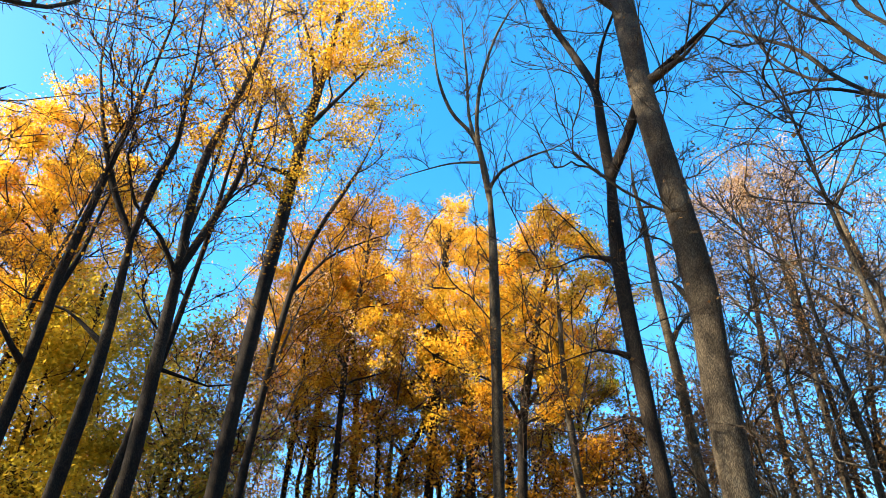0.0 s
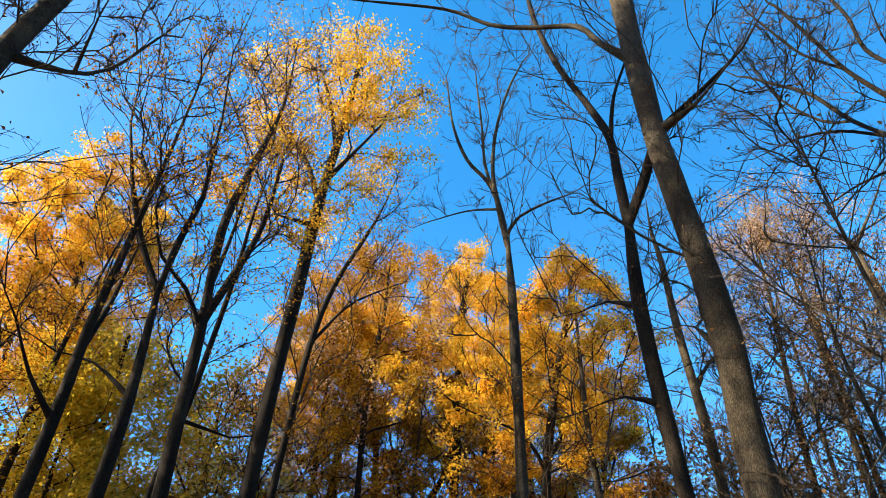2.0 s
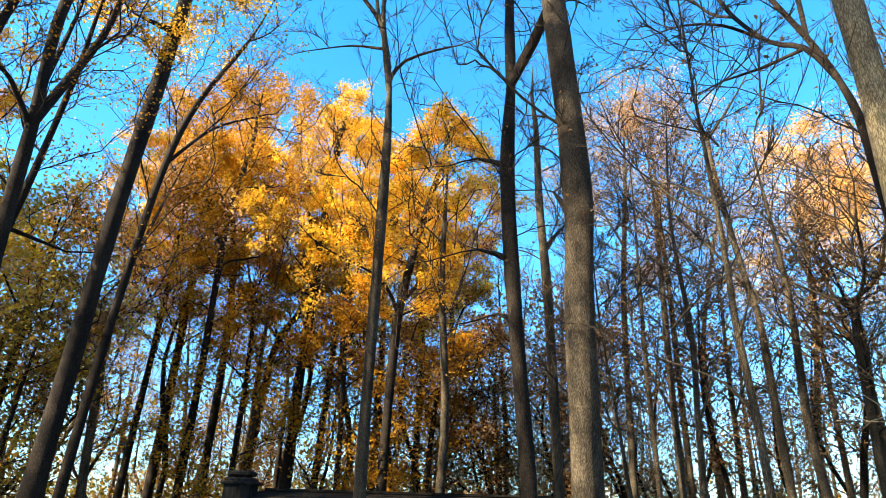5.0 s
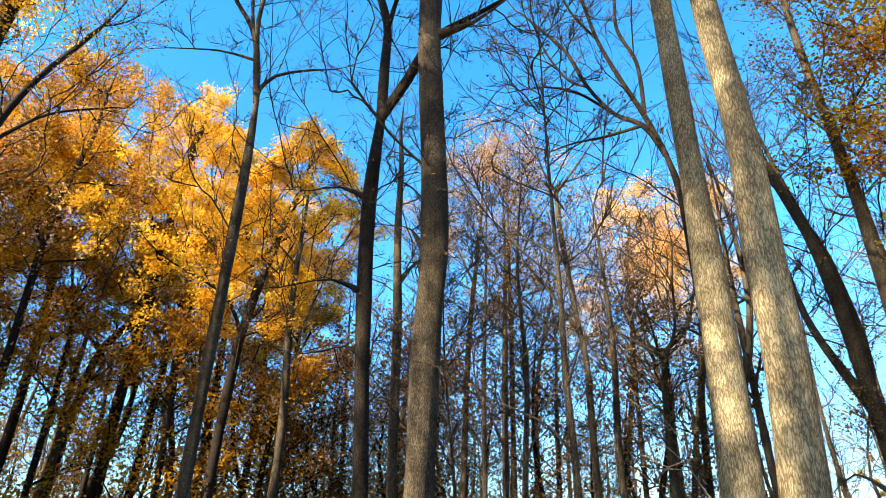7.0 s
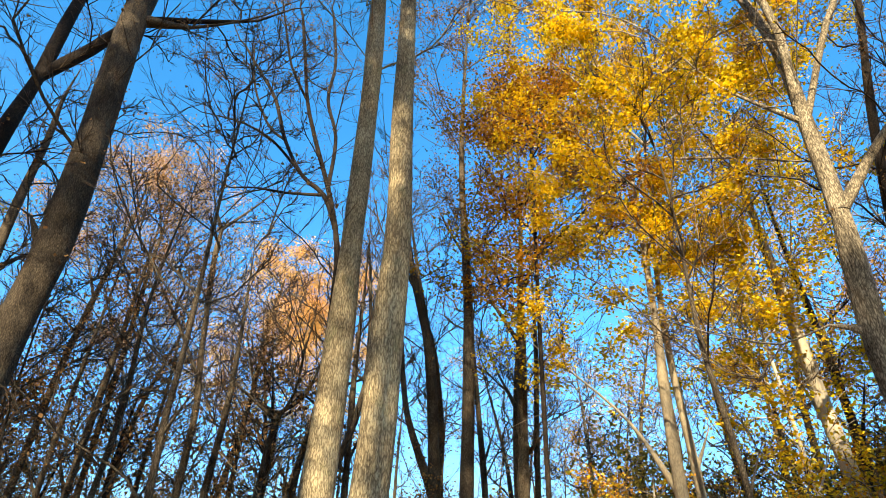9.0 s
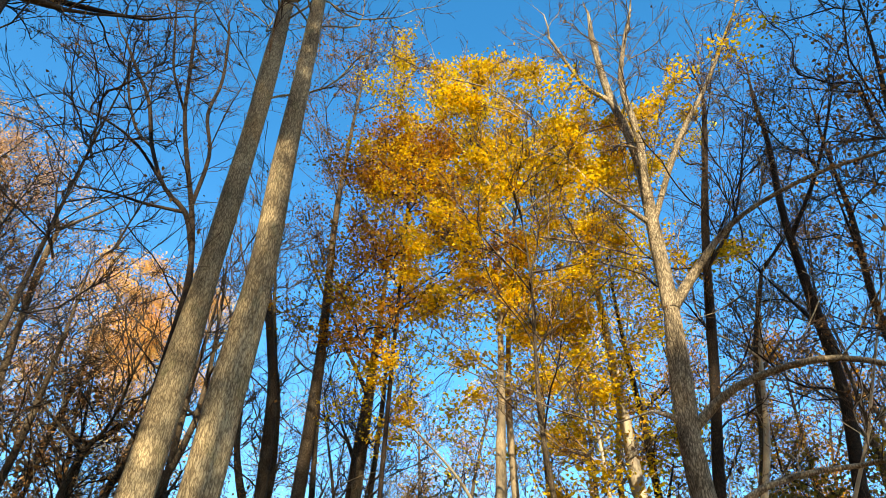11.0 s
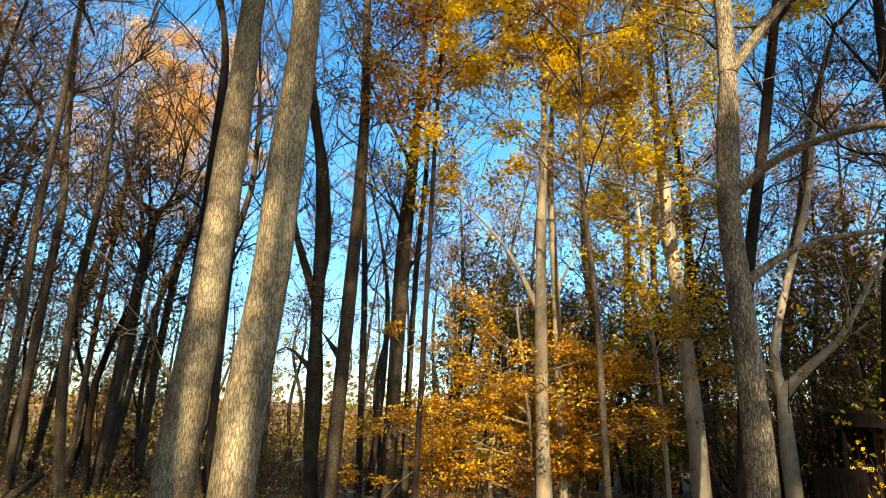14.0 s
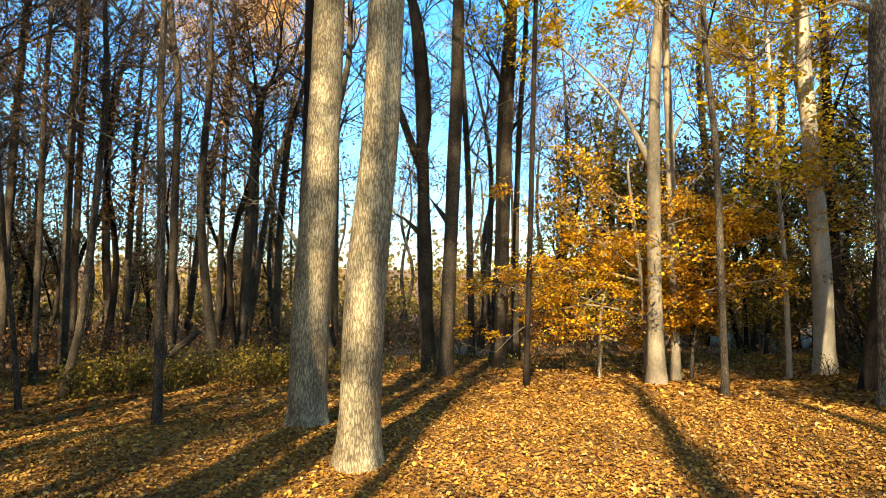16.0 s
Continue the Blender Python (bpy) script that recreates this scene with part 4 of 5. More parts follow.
tree("beech", 5.7, False, [(15.48, 1.96, -0.94, 0.072), (15.47, 1.97, -0.61, 0.064), (15.46, 2.07, 0.91, 0.056), (15.44, 2.21, 2.29, 0.049), (15.42, 2.35, 3.40, 0.041), (15.41, 2.43, 4.10, 0.033)],
         [[(15.45, 2.15, 1.71, 0.031), (15.67, 3.18, 2.44, 0.017), (15.70, 4.67, 2.90, 0.012)],
          [(15.44, 2.21, 2.29, 0.029), (15.14, 1.51, 2.81, 0.016), (14.82, 0.30, 3.14, 0.010)],
          [(15.46, 2.06, 0.66, 0.035), (15.49, 3.42, 0.86, 0.019), (15.46, 4.58, 0.52, 0.016), (15.46, 5.42, -0.05, 0.012)],
          [(15.46, 2.06, 0.66, 0.035), (15.31, 0.90, 1.23, 0.018), (15.08, -0.27, 1.52, 0.013), (14.79, -0.91, 1.66, 0.010)],
          [(15.45, 2.13, 1.48, 0.032), (15.64, 3.31, 1.72, 0.017), (15.57, 5.08, 1.54, 0.012)],
          [(15.45, 2.18, 2.00, 0.030), (15.17, 1.13, 2.14, 0.016), (14.82, -0.04, 2.39, 0.010)]],
     "young beech with spreading orange-yellow leaves", 240)
tree("beech", 3.8, False, [(16.18, 3.23, -1.06, 0.046), (16.18, 3.22, 0.54, 0.038), (16.21, 3.06, 1.72, 0.029)],
         [[(16.19, 3.18, 0.83, 0.024), (16.42, 4.07, 1.09, 0.018), (16.42, 5.52, 1.36, 0.013)]],
     "small sapling with orange-yellow leaves", 241)
tree("beechdark", 4.4, False, [(16.77, 1.04, -0.94, 0.050), (16.77, 1.03, -0.55, 0.045), (16.77, 0.94, 0.89, 0.037), (16.78, 0.77, 2.19, 0.028)],
         [[(16.78, 0.88, 1.33, 0.023), (17.22, 0.05, 1.92, 0.017), (17.61, -0.99, 2.08, 0.012)]],
     "thin sapling with orange leaves", 242)
tree("white", 21, False, [(17.89, -2.02, -0.80, 0.242), (17.90, -1.91, 2.23, 0.219), (17.92, -1.65, 5.86, 0.196), (17.93, -1.53, 7.93, 0.171)],
         [[(17.92, -1.67, 5.56, 0.119), (18.85, -1.35, 7.35, 0.019)]],
     "pale-barked tall tree with yellow leaves", 243)
tree("dark", 19, False, [(19.34, -2.51, -0.84, 0.154), (19.35, -2.38, 3.04, 0.135), (19.37, -2.23, 6.93, 0.117), (19.38, -2.15, 8.99, 0.097)],
         [[(19.37, -2.28, 5.80, 0.073), (20.25, -3.00, 7.90, 0.013)]],
     "bare forest tree with shade in its bark colour", 244)
tree("yellow", 12, False, [(16.96, -1.16, -0.81, 0.064), (16.97, -1.04, 2.20, 0.058), (16.98, -0.83, 5.00, 0.051), (16.98, -0.73, 6.86, 0.044)],
         [[(16.98, -0.88, 4.30, 0.032), (17.80, -1.39, 5.42, 0.012)]],
     "slim tree with yellow leaves", 245)
tree("shag", 20, True, [(12.96, -2.50, -0.51, 0.265), (12.97, -2.47, 1.16, 0.253), (12.98, -2.40, 3.51, 0.244), (12.99, -2.32, 5.80, 0.234), (12.98, -2.41, 7.53, 0.240), (12.96, -2.51, 9.11, 0.231)],
         [[(12.96, -2.51, 9.08, 0.185), (13.12, -2.56, 11.39, 0.168), (13.28, -2.59, 14.33, 0.150), (13.52, -2.19, 17.56, 0.127), (13.71, -2.07, 20.72, 0.095)],
          [(13.18, -2.57, 12.46, 0.121), (12.71, -2.63, 14.43, 0.102), (12.52, -2.47, 16.59, 0.081), (12.21, -2.86, 18.49, 0.056)],
          [(12.92, -2.60, 13.54, 0.088), (13.23, -2.23, 16.45, 0.079), (13.56, -1.51, 17.99, 0.064), (13.85, -0.61, 21.21, 0.049)],
          [(12.99, -2.35, 6.38, 0.110), (12.87, -1.66, 6.67, 0.028), (12.74, -0.78, 6.38, 0.021), (12.53, 0.40, 6.74, 0.016)],
          [(13.13, -2.57, 11.66, 0.078), (12.91, -3.67, 14.26, 0.081), (12.77, -4.80, 16.23, 0.064), (12.56, -5.86, 18.37, 0.048)],
          [(12.99, -2.35, 6.23, 0.110), (12.60, -3.33, 6.97, 0.083), (11.98, -4.71, 7.18, 0.065), (11.38, -5.65, 6.72, 0.048), (10.84, -6.30, 5.90, 0.032)],
          [(12.96, -2.51, 9.08, 0.144), (12.69, -4.20, 11.07, 0.065), (12.13, -5.99, 11.83, 0.054), (11.56, -7.35, 11.85, 0.041), (10.94, -8.51, 11.79, 0.029)],
          [(13.13, -2.57, 11.66, 0.078), (13.02, -1.08, 13.45, 0.030), (12.94, 0.04, 15.76, 0.029), (12.73, 1.36, 17.38, 0.026), (12.24, 3.28, 18.07, 0.021), (11.58, 4.81, 18.89, 0.017)],
          [(12.98, -2.37, 4.37, 0.112), (12.91, -3.44, 5.10, 0.070), (12.75, -4.54, 5.34, 0.055), (12.48, -5.64, 5.43, 0.042), (12.03, -6.89, 6.10, 0.029)]],
     "shaggy grey-barked tree with low crooked limbs", 246, rough=0.03)
tree("white_bare", 15, True, [(16.07, -3.75, -0.59, 0.197), (16.08, -3.69, 1.04, 0.186), (16.08, -3.68, 2.45, 0.174)],
         [[(16.08, -3.68, 2.42, 0.139), (16.30, -3.64, 3.39, 0.102), (16.41, -4.08, 5.04, 0.088), (16.45, -4.73, 7.15, 0.072), (16.53, -5.18, 9.37, 0.057)],
          [(16.08, -3.68, 2.42, 0.139), (15.70, -4.10, 2.94, 0.099), (15.25, -4.67, 3.52, 0.072), (14.86, -5.00, 4.19, 0.048)],
          [(16.08, -3.68, 2.33, 0.105), (16.55, -3.48, 2.87, 0.030), (17.01, -3.30, 4.47, 0.017)]],
     "pale beech forking low into two sinuous limbs", 247)
tree("bare", 15, False, [(6.96, 8.52, -0.93, 0.071), (6.95, 8.53, 0.87, 0.066), (6.93, 8.54, 2.99, 0.061), (6.88, 8.58, 4.37, 0.056), (6.89, 8.57, 5.87, 0.051)],
         [[(6.93, 8.54, 2.99, 0.037), (6.73, 8.93, 3.53, 0.018), (6.44, 9.37, 3.83, 0.015), (5.94, 9.90, 4.18, 0.011)],
          [(6.89, 8.57, 4.20, 0.034), (6.75, 7.98, 4.72, 0.007)]],
     "slender bare tree in the clearing", 248)
tree("bare", 15, False, [(9.17, 14.31, -1.42, 0.093), (9.42, 14.15, 0.05, 0.089), (9.57, 14.05, 2.07, 0.085), (9.67, 13.99, 3.99, 0.080), (9.76, 13.92, 6.08, 0.075)],
         [[(9.64, 14.00, 3.59, 0.049), (10.60, 14.36, 5.04, 0.012)]],
     "bare grey-brown forest tree", 249)
tree("bare", 11, False, [(7.46, 13.01, -1.25, 0.053), (7.31, 13.10, 0.63, 0.048), (7.17, 13.18, 1.98, 0.044), (7.08, 13.22, 3.21, 0.039)],
         [[(7.24, 13.14, 1.31, 0.028), (7.88, 13.64, 2.13, 0.007)]],
     "bare grey-brown forest tree", 250)
tree("bare", 18, True, [(17.39, 16.54, -1.97, 0.147), (17.39, 16.54, -1.22, 0.131), (17.44, 16.49, 2.36, 0.121), (17.59, 16.32, 7.28, 0.111), (17.72, 16.19, 8.16, 0.100)],
         [[(17.72, 16.19, 8.14, 0.080), (17.21, 17.57, 9.26, 0.043), (17.02, 18.58, 10.21, 0.026)],
          [(17.72, 16.19, 8.14, 0.080), (17.59, 15.43, 9.10, 0.051), (17.24, 14.92, 10.60, 0.033)]],
     "bare grey-brown forest tree", 251)
tree("bare", 18, False, [(19.69, 16.98, -2.11, 0.182), (19.70, 16.97, -1.72, 0.162), (19.74, 16.92, 2.91, 0.145), (19.90, 16.73, 6.90, 0.128), (20.17, 16.41, 8.59, 0.110)],
         [[(19.85, 16.79, 5.74, 0.080), (20.27, 18.28, 7.58, 0.020)]],
     "bare grey-brown forest tree", 252)
tree("brown", 19, False, [(12.43, 19.35, -1.91, 0.157), (12.43, 19.35, -1.42, 0.140), (12.43, 19.35, 2.53, 0.127), (12.48, 19.32, 6.55, 0.114), (12.55, 19.28, 9.33, 0.100)],
         [[(12.46, 19.33, 4.71, 0.072), (12.44, 20.70, 6.67, 0.015)]],
     "forest tree with withered brown leaves", 253)
tree("brown", 18, False, [(16.90, 22.33, -2.31, 0.160), (16.90, 22.33, -1.78, 0.143), (16.94, 22.29, 2.11, 0.121), (17.03, 22.23, 6.75, 0.099)],
         [[(17.00, 22.25, 5.20, 0.064), (18.57, 22.79, 7.59, 0.020)]],
     "forest tree with withered brown leaves", 254)
tree("brown", 18, False, [(19.58, 20.01, -2.29, 0.148), (19.58, 20.01, -1.68, 0.132), (19.61, 19.98, 2.92, 0.114), (19.67, 19.93, 7.10, 0.096)],
         [[(19.64, 19.95, 5.36, 0.062), (19.78, 21.75, 7.77, 0.020)]],
     "forest tree with withered brown leaves", 255)
tree("brown", 18, False, [(11.27, 18.89, -1.82, 0.117), (11.27, 18.89, -1.23, 0.105), (11.30, 18.88, 2.47, 0.092), (11.30, 18.88, 6.22, 0.080)],
         [[(11.30, 18.88, 4.50, 0.051), (11.27, 20.16, 5.99, 0.014)]],
     "forest tree with withered brown leaves", 256)
tree("bare", 19, True, [(17.82, 6.59, -1.36, 0.187), (17.87, 6.46, 5.63, 0.167), (17.91, 6.33, 9.49, 0.144), (17.94, 6.24, 11.55, 0.106)],
         [[(17.91, 6.33, 9.49, 0.086), (17.89, 7.71, 12.08, 0.056), (17.74, 9.13, 15.01, 0.034)],
          [(17.94, 6.25, 11.51, 0.085), (17.75, 5.30, 13.17, 0.044), (17.59, 4.07, 13.90, 0.024)]],
     "bare grey-brown forest tree", 257)
tree("bare", 18, False, [(16.05, 8.17, -1.37, 0.184), (15.91, 8.41, 5.33, 0.164), (15.80, 8.62, 8.80, 0.156), (15.66, 8.87, 10.23, 0.135), (15.39, 9.34, 12.56, 0.114)],
         [[(15.57, 9.03, 11.01, 0.077), (15.86, 10.28, 13.17, 0.023)]],
     "bare grey-brown forest tree", 258)
tree("bare", 14, False, [(-8.60, 2.20, 0.30, 0.241), (-8.20, 3.60, 3.20, 0.212), (-7.18, 5.42, 6.35, 0.193), (-7.21, 5.38, 8.84, 0.178), (-7.07, 5.57, 11.38, 0.146), (-6.81, 5.88, 13.52, 0.091)],
         [[(-7.18, 5.43, 9.48, 0.102), (-6.77, 6.15, 9.99, 0.043), (-6.51, 6.64, 10.72, 0.034), (-6.23, 7.11, 12.50, 0.024)],
          [(-6.72, 6.24, 10.12, 0.035), (-6.35, 5.72, 10.96, 0.016)]],
     "leaning bare tree with long crooked limbs", 259)
tree("dark", 20, False, [(14.84, -2.35, -0.62, 0.143), (14.72, -2.88, 4.71, 0.128), (14.60, -3.46, 8.16, 0.118), (14.41, -4.15, 12.36, 0.104), (14.19, -4.86, 15.82, 0.082)],
         [[(14.47, -3.95, 11.13, 0.065), (14.53, -5.03, 12.75, 0.036), (14.57, -5.97, 15.55, 0.021)]],
     "bare forest tree with shade in its bark colour", 260)
tree("dark", 20, False, [(15.15, -5.20, -0.44, 0.153), (14.95, -5.69, 4.65, 0.136), (14.78, -6.14, 7.46, 0.128), (14.75, -6.21, 9.96, 0.116), (14.70, -6.31, 12.73, 0.101), (14.57, -6.62, 15.45, 0.081)],
         [[(14.76, -6.19, 9.23, 0.072), (15.27, -5.99, 10.28, 0.043), (15.82, -5.66, 11.58, 0.027)],
          [(14.71, -6.28, 11.92, 0.063), (13.83, -7.21, 13.55, 0.044), (12.96, -7.94, 15.44, 0.026)]],
     "bare forest tree with shade in its bark colour", 261)
tree("dark", 20, False, [(16.68, -6.83, -0.41, 0.153), (16.37, -7.48, 4.86, 0.137), (16.07, -8.11, 7.84, 0.122), (16.01, -8.22, 10.51, 0.104), (15.84, -8.55, 13.35, 0.080)],
         [[(16.04, -8.17, 9.40, 0.067), (15.72, -9.66, 11.13, 0.044), (15.41, -10.94, 13.37, 0.027)],
          [(15.95, -8.34, 11.57, 0.057), (15.10, -8.03, 13.47, 0.020)]],
     "bare forest tree with shade in its bark colour", 262)
tree("dark", 20, False, [(12.12, -7.01, -0.17, 0.105), (12.11, -7.02, 6.36, 0.094), (12.11, -7.03, 7.32, 0.085), (12.07, -7.09, 8.35, 0.074), (11.89, -7.38, 10.44, 0.065), (11.49, -8.01, 13.17, 0.054)],
         [[(12.01, -7.19, 9.05, 0.043), (11.87, -8.06, 10.34, 0.028), (11.79, -8.78, 11.51, 0.016)]],
     "bare forest tree with shade in its bark colour", 263)
tree("brown", 18, True, [(19.61, -4.09, -0.75, 0.129), (19.39, -4.88, 5.52, 0.115), (19.24, -5.44, 8.14, 0.105), (19.11, -5.91, 10.75, 0.092), (18.82, -6.78, 13.61, 0.077)],
         [[(19.15, -5.78, 9.99, 0.058), (19.69, -7.30, 11.79, 0.023)],
          [(18.82, -6.76, 13.55, 0.062), (17.36, -7.73, 14.38, 0.023)]],
     "forest tree with withered brown leaves", 264)
tree("brown", 19, True, [(20.33, -8.40, -0.50, 0.146), (20.26, -8.57, 5.40, 0.130), (20.21, -8.69, 7.92, 0.105), (20.18, -8.76, 10.22, 0.074)],
         [[(20.21, -8.69, 7.92, 0.063), (21.44, -8.59, 9.92, 0.024)],
          [(20.18, -8.75, 10.17, 0.059), (19.71, -8.45, 12.60, 0.044), (19.05, -8.60, 14.55, 0.024)]],
     "forest tree with withered brown leaves", 265)
tree("brown", 16, False, [(10.35, -6.17, -0.13, 0.066), (9.85, -6.86, 6.88, 0.059), (9.59, -7.22, 9.06, 0.054), (9.11, -7.81, 11.45, 0.046), (8.96, -7.98, 12.96, 0.036)],
         [[(9.59, -7.22, 9.06, 0.037), (10.09, -7.03, 10.77, 0.030), (10.83, -6.43, 11.65, 0.020)]],
     "forest tree with withered brown leaves", 266)
tree("gold", 24, False, [(-17.13, 25.84, -0.83, 0.181), (-17.26, 25.75, 3.39, 0.161), (-17.55, 25.55, 9.06, 0.131), (-17.92, 25.30, 14.86, 0.094)],
         [[(-17.65, 25.49, 10.51, 0.073), (-18.04, 27.09, 13.61, 0.034)]],
     "forest tree with a golden autumn crown", 267)
tree("gold", 25, False, [(-20.25, 26.06, -0.68, 0.185), (-20.47, 25.88, 4.23, 0.165), (-20.91, 25.53, 10.06, 0.134), (-21.47, 25.06, 16.23, 0.096)],
         [[(-21.01, 25.45, 11.09, 0.076), (-21.80, 26.94, 14.11, 0.034)]],
     "forest tree with a golden autumn crown", 268)
tree("olive", 12, False, [(-14.30, 21.71, -0.70, 0.118), (-14.34, 21.68, 3.07, 0.106), (-14.40, 21.65, 6.19, 0.088), (-14.52, 21.57, 8.31, 0.066)],
         [[(-14.40, 21.65, 6.19, 0.053), (-14.55, 23.10, 7.65, 0.018)]],
     "lower forest tree with olive-yellow leaves", 269)
tree("gold", 25.5, False, [(0.72, 32.99, -2.19, 0.198), (0.85, 32.99, 2.54, 0.177), (1.14, 32.98, 9.13, 0.150), (1.49, 32.97, 15.50, 0.116)],
         [[(1.29, 32.97, 11.78, 0.082), (-0.51, 34.65, 15.06, 0.041)]],
     "forest tree with a golden autumn crown", 270)
tree("gold", 21, False, [(-7.34, 30.12, -1.61, 0.182), (-7.29, 30.13, 2.26, 0.162), (-7.16, 30.16, 8.32, 0.138), (-7.11, 30.17, 13.52, 0.106)],
         [[(-7.15, 30.16, 9.40, 0.079), (-9.13, 31.24, 12.92, 0.037)]],
     "forest tree with a golden autumn crown", 271)
tree("rust", 20, False, [(7.30, 35.25, -2.63, 0.211), (7.56, 35.20, 3.04, 0.189), (8.07, 35.08, 9.75, 0.159), (8.17, 35.06, 15.36, 0.122)],
         [[(8.09, 35.08, 11.15, 0.090), (9.87, 36.49, 15.18, 0.043)]],
     "forest tree with rust-orange autumn leaves", 272)
tree("rustlow", 12, False, [(1.59, 25.95, -1.79, 0.136), (1.54, 25.95, 2.31, 0.122), (1.47, 25.96, 6.05, 0.102), (1.38, 25.96, 8.48, 0.077)],
         [[(1.47, 25.96, 6.26, 0.060), (0.17, 27.30, 7.78, 0.020)]],
     "low understory tree with rusty leaves", 273)
tree("rustlow", 11, False, [(4.94, 26.55, -1.99, 0.139), (5.20, 26.49, 2.41, 0.124), (5.58, 26.42, 6.21, 0.103), (5.83, 26.36, 8.16, 0.077)],
         [[(5.61, 26.41, 6.46, 0.060), (7.29, 27.40, 7.93, 0.020)]],
     "low understory tree with rusty leaves", 274)
tree("rustlow", 12, False, [(-2.67, 27.87, -1.70, 0.147), (-2.65, 27.87, 2.28, 0.131), (-2.62, 27.88, 6.32, 0.109), (-2.69, 27.87, 8.93, 0.083)],
         [[(-2.62, 27.88, 6.54, 0.064), (-4.44, 29.06, 8.11, 0.022)]],
     "low understory tree with rusty leaves", 275)

# dim olive thicket in the shade beside the hut
for x, y, tall, seed in ((18.8, -6.2, 7.8, 281), (17.6, -9.6, 7.0, 283), (20.4, -8.8, 8.6, 284)):
    z = float(ground_z(x, y))
    tree("thicket", tall, False, [(x, y, z, 0.075), (x + 0.1, y - 0.1, z + tall * 0.4, 0.06), (x - 0.1, y, z + tall * 0.9, 0.02)], [], "low tree with dull olive leaves in the shade", seed)


# ---------------------------------------------------------------- woods farther off
def stock(kind, height, seed, label, fine):
    bend = np.random.default_rng(seed).normal(0, 0.45, (3, 2))
    r = height * 0.0085
    pts = [(0, 0, 0, r * 1.2), (bend[0, 0], bend[0, 1], height * 0.3, r), (bend[1, 0], bend[1, 1], height * 0.6, r * 0.7), (bend[2, 0], bend[2, 1], height * 0.95, r * 0.15)]
    return tagged(tree(kind, height, False, pts, [], label, seed, fine, 0.0, 1.25), label, "tree", "trees of the woods")


STOCK = [
    stock("bare", 19, 101, "tall bare grey-brown forest tree in the woods", 0.8),
    stock("bare", 16, 102, "slim bare forest tree with a forked crown", 0.8),
    stock("brown", 18, 103, "forest tree holding sparse dead brown leaves", 0.7),
    stock("brown", 14, 104, "smaller forest tree with brown withered leaves", 0.7),
    stock("rust", 15, 105, "forest tree with thin rust-coloured autumn leaves", 0.6),
    stock("dark", 20, 106, "tall bare tree with shade in its bark colour deep in the woods", 0.8),
    stock("rustlow", 9, 107, "low understory tree full of rusty leaves", 0.7),
    stock("brownlow", 8, 108, "low understory tree full of withered brown leaves", 0.7),
    stock("olivelow", 9.5, 110, "low understory tree with olive-green leaves", 0.7),
    stock("brownmid", 13, 109, "middling oak with withered brown leaves above a clear stem", 0.7),
    stock("pink", 17, 111, "tall tree thinly hung with pale pinkish-brown leaves", 0.8),
]
places = np.random.default_rng(21)


def spot(a0, a1, i, n, lo, hi, lean=2.6):
    az_ = radians(a0 + (a1 - a0) * (i + places.uniform(0.1, 0.9)) / n)
    d = places.uniform(lo, hi)
    x, y = d * math.sin(az_), d * math.cos(az_)
    return pose(x, y, float(ground_z(x, y)), places.normal(0, lean), places.normal(0, lean), places.uniform(0, 360))


count = 0
for lo, hi, n, a0, a1 in ((23, 34, 44, -60, 130), (34, 52, 72, -65, 135)):
    for i in range(n):
        m = spot(a0, a1, i, n, lo, hi)
        which, skip = 0, places.random()
        bearing = math.degrees(math.atan2(m[0][3], m[1][3]))
        # the woods open out beyond the clearing
        if count > 10 and 14 < bearing < 100 and skip < (0.76 if bearing < 72 else 0.5):
            continue
        which = places.choice(6, p=[0.2, 0.2, 0.2, 0.14, 0.10, 0.16])
        if count < 11:
            STOCK[count].matrix_basis = m
        else:
            t = copy_thing(STOCK[which], m)
            t.scale = [places.uniform(0.8, 1.15)] * 3
        count += 1
# understory
for n, a0, a1, lo, hi, kinds in ((12, -50, 32, 28, 44, [6, 7, 7]), (16, 6, 52, 25, 42, [9, 9, 7]), (4, 18, 60, 27, 46, [10])):
    for i in range(n):
        t = copy_thing(STOCK[places.choice(kinds)], spot(a0, a1, i, n, lo, hi, 0.5))
        t.scale = [places.uniform(0.7, 1.2)] * 3


def arrays(ob):
    me = ob.data
    v = np.empty(len(me.vertices) * 3, np.float32)
    me.vertices.foreach_get("co", v)
    f = np.empty(len(me.loops), np.int32)
    me.loops.foreach_get("vertex_index", f)
    return v.reshape(-1, 3), f.reshape(len(me.polygons), -1)


def distant_woods(label, rings, kinds):
    """Many far trees that nobody could count, joined by material."""
    heap = {}
    for lo, hi, n, a0, a1 in rings:
        for i in range(n):
            m = np.array(spot(a0, a1, i, n, lo, hi))
            s = places.uniform(0.8, 1.15)
            for part in STOCK[places.choice(kinds)].children:
                v, f = arrays(part)
                if part.name.startswith("twig"):  # every other twig is enough from afar
                    f = f[np.arange(len(f)) // 6 % 2 == 0]
                    used, f = np.unique(f, return_inverse=True)
                    v, f = v[used], f.reshape(-1, 4)
                heap.setdefault(part.data.materials[0].name, []).append(((v * s) @ m[:3, :3].T + m[:3, 3], f))
    root = tagged(new("distant_woods", None), label, "woods", kind="stuff")
    for mat, pieces in heap.items():
        name = "foliage" if mat.startswith("leaves") else "woodwork"
        child(name, mesh_of(name, *joined(pieces), bpy.data.materials[mat]), root, kind="stuff")
    return root


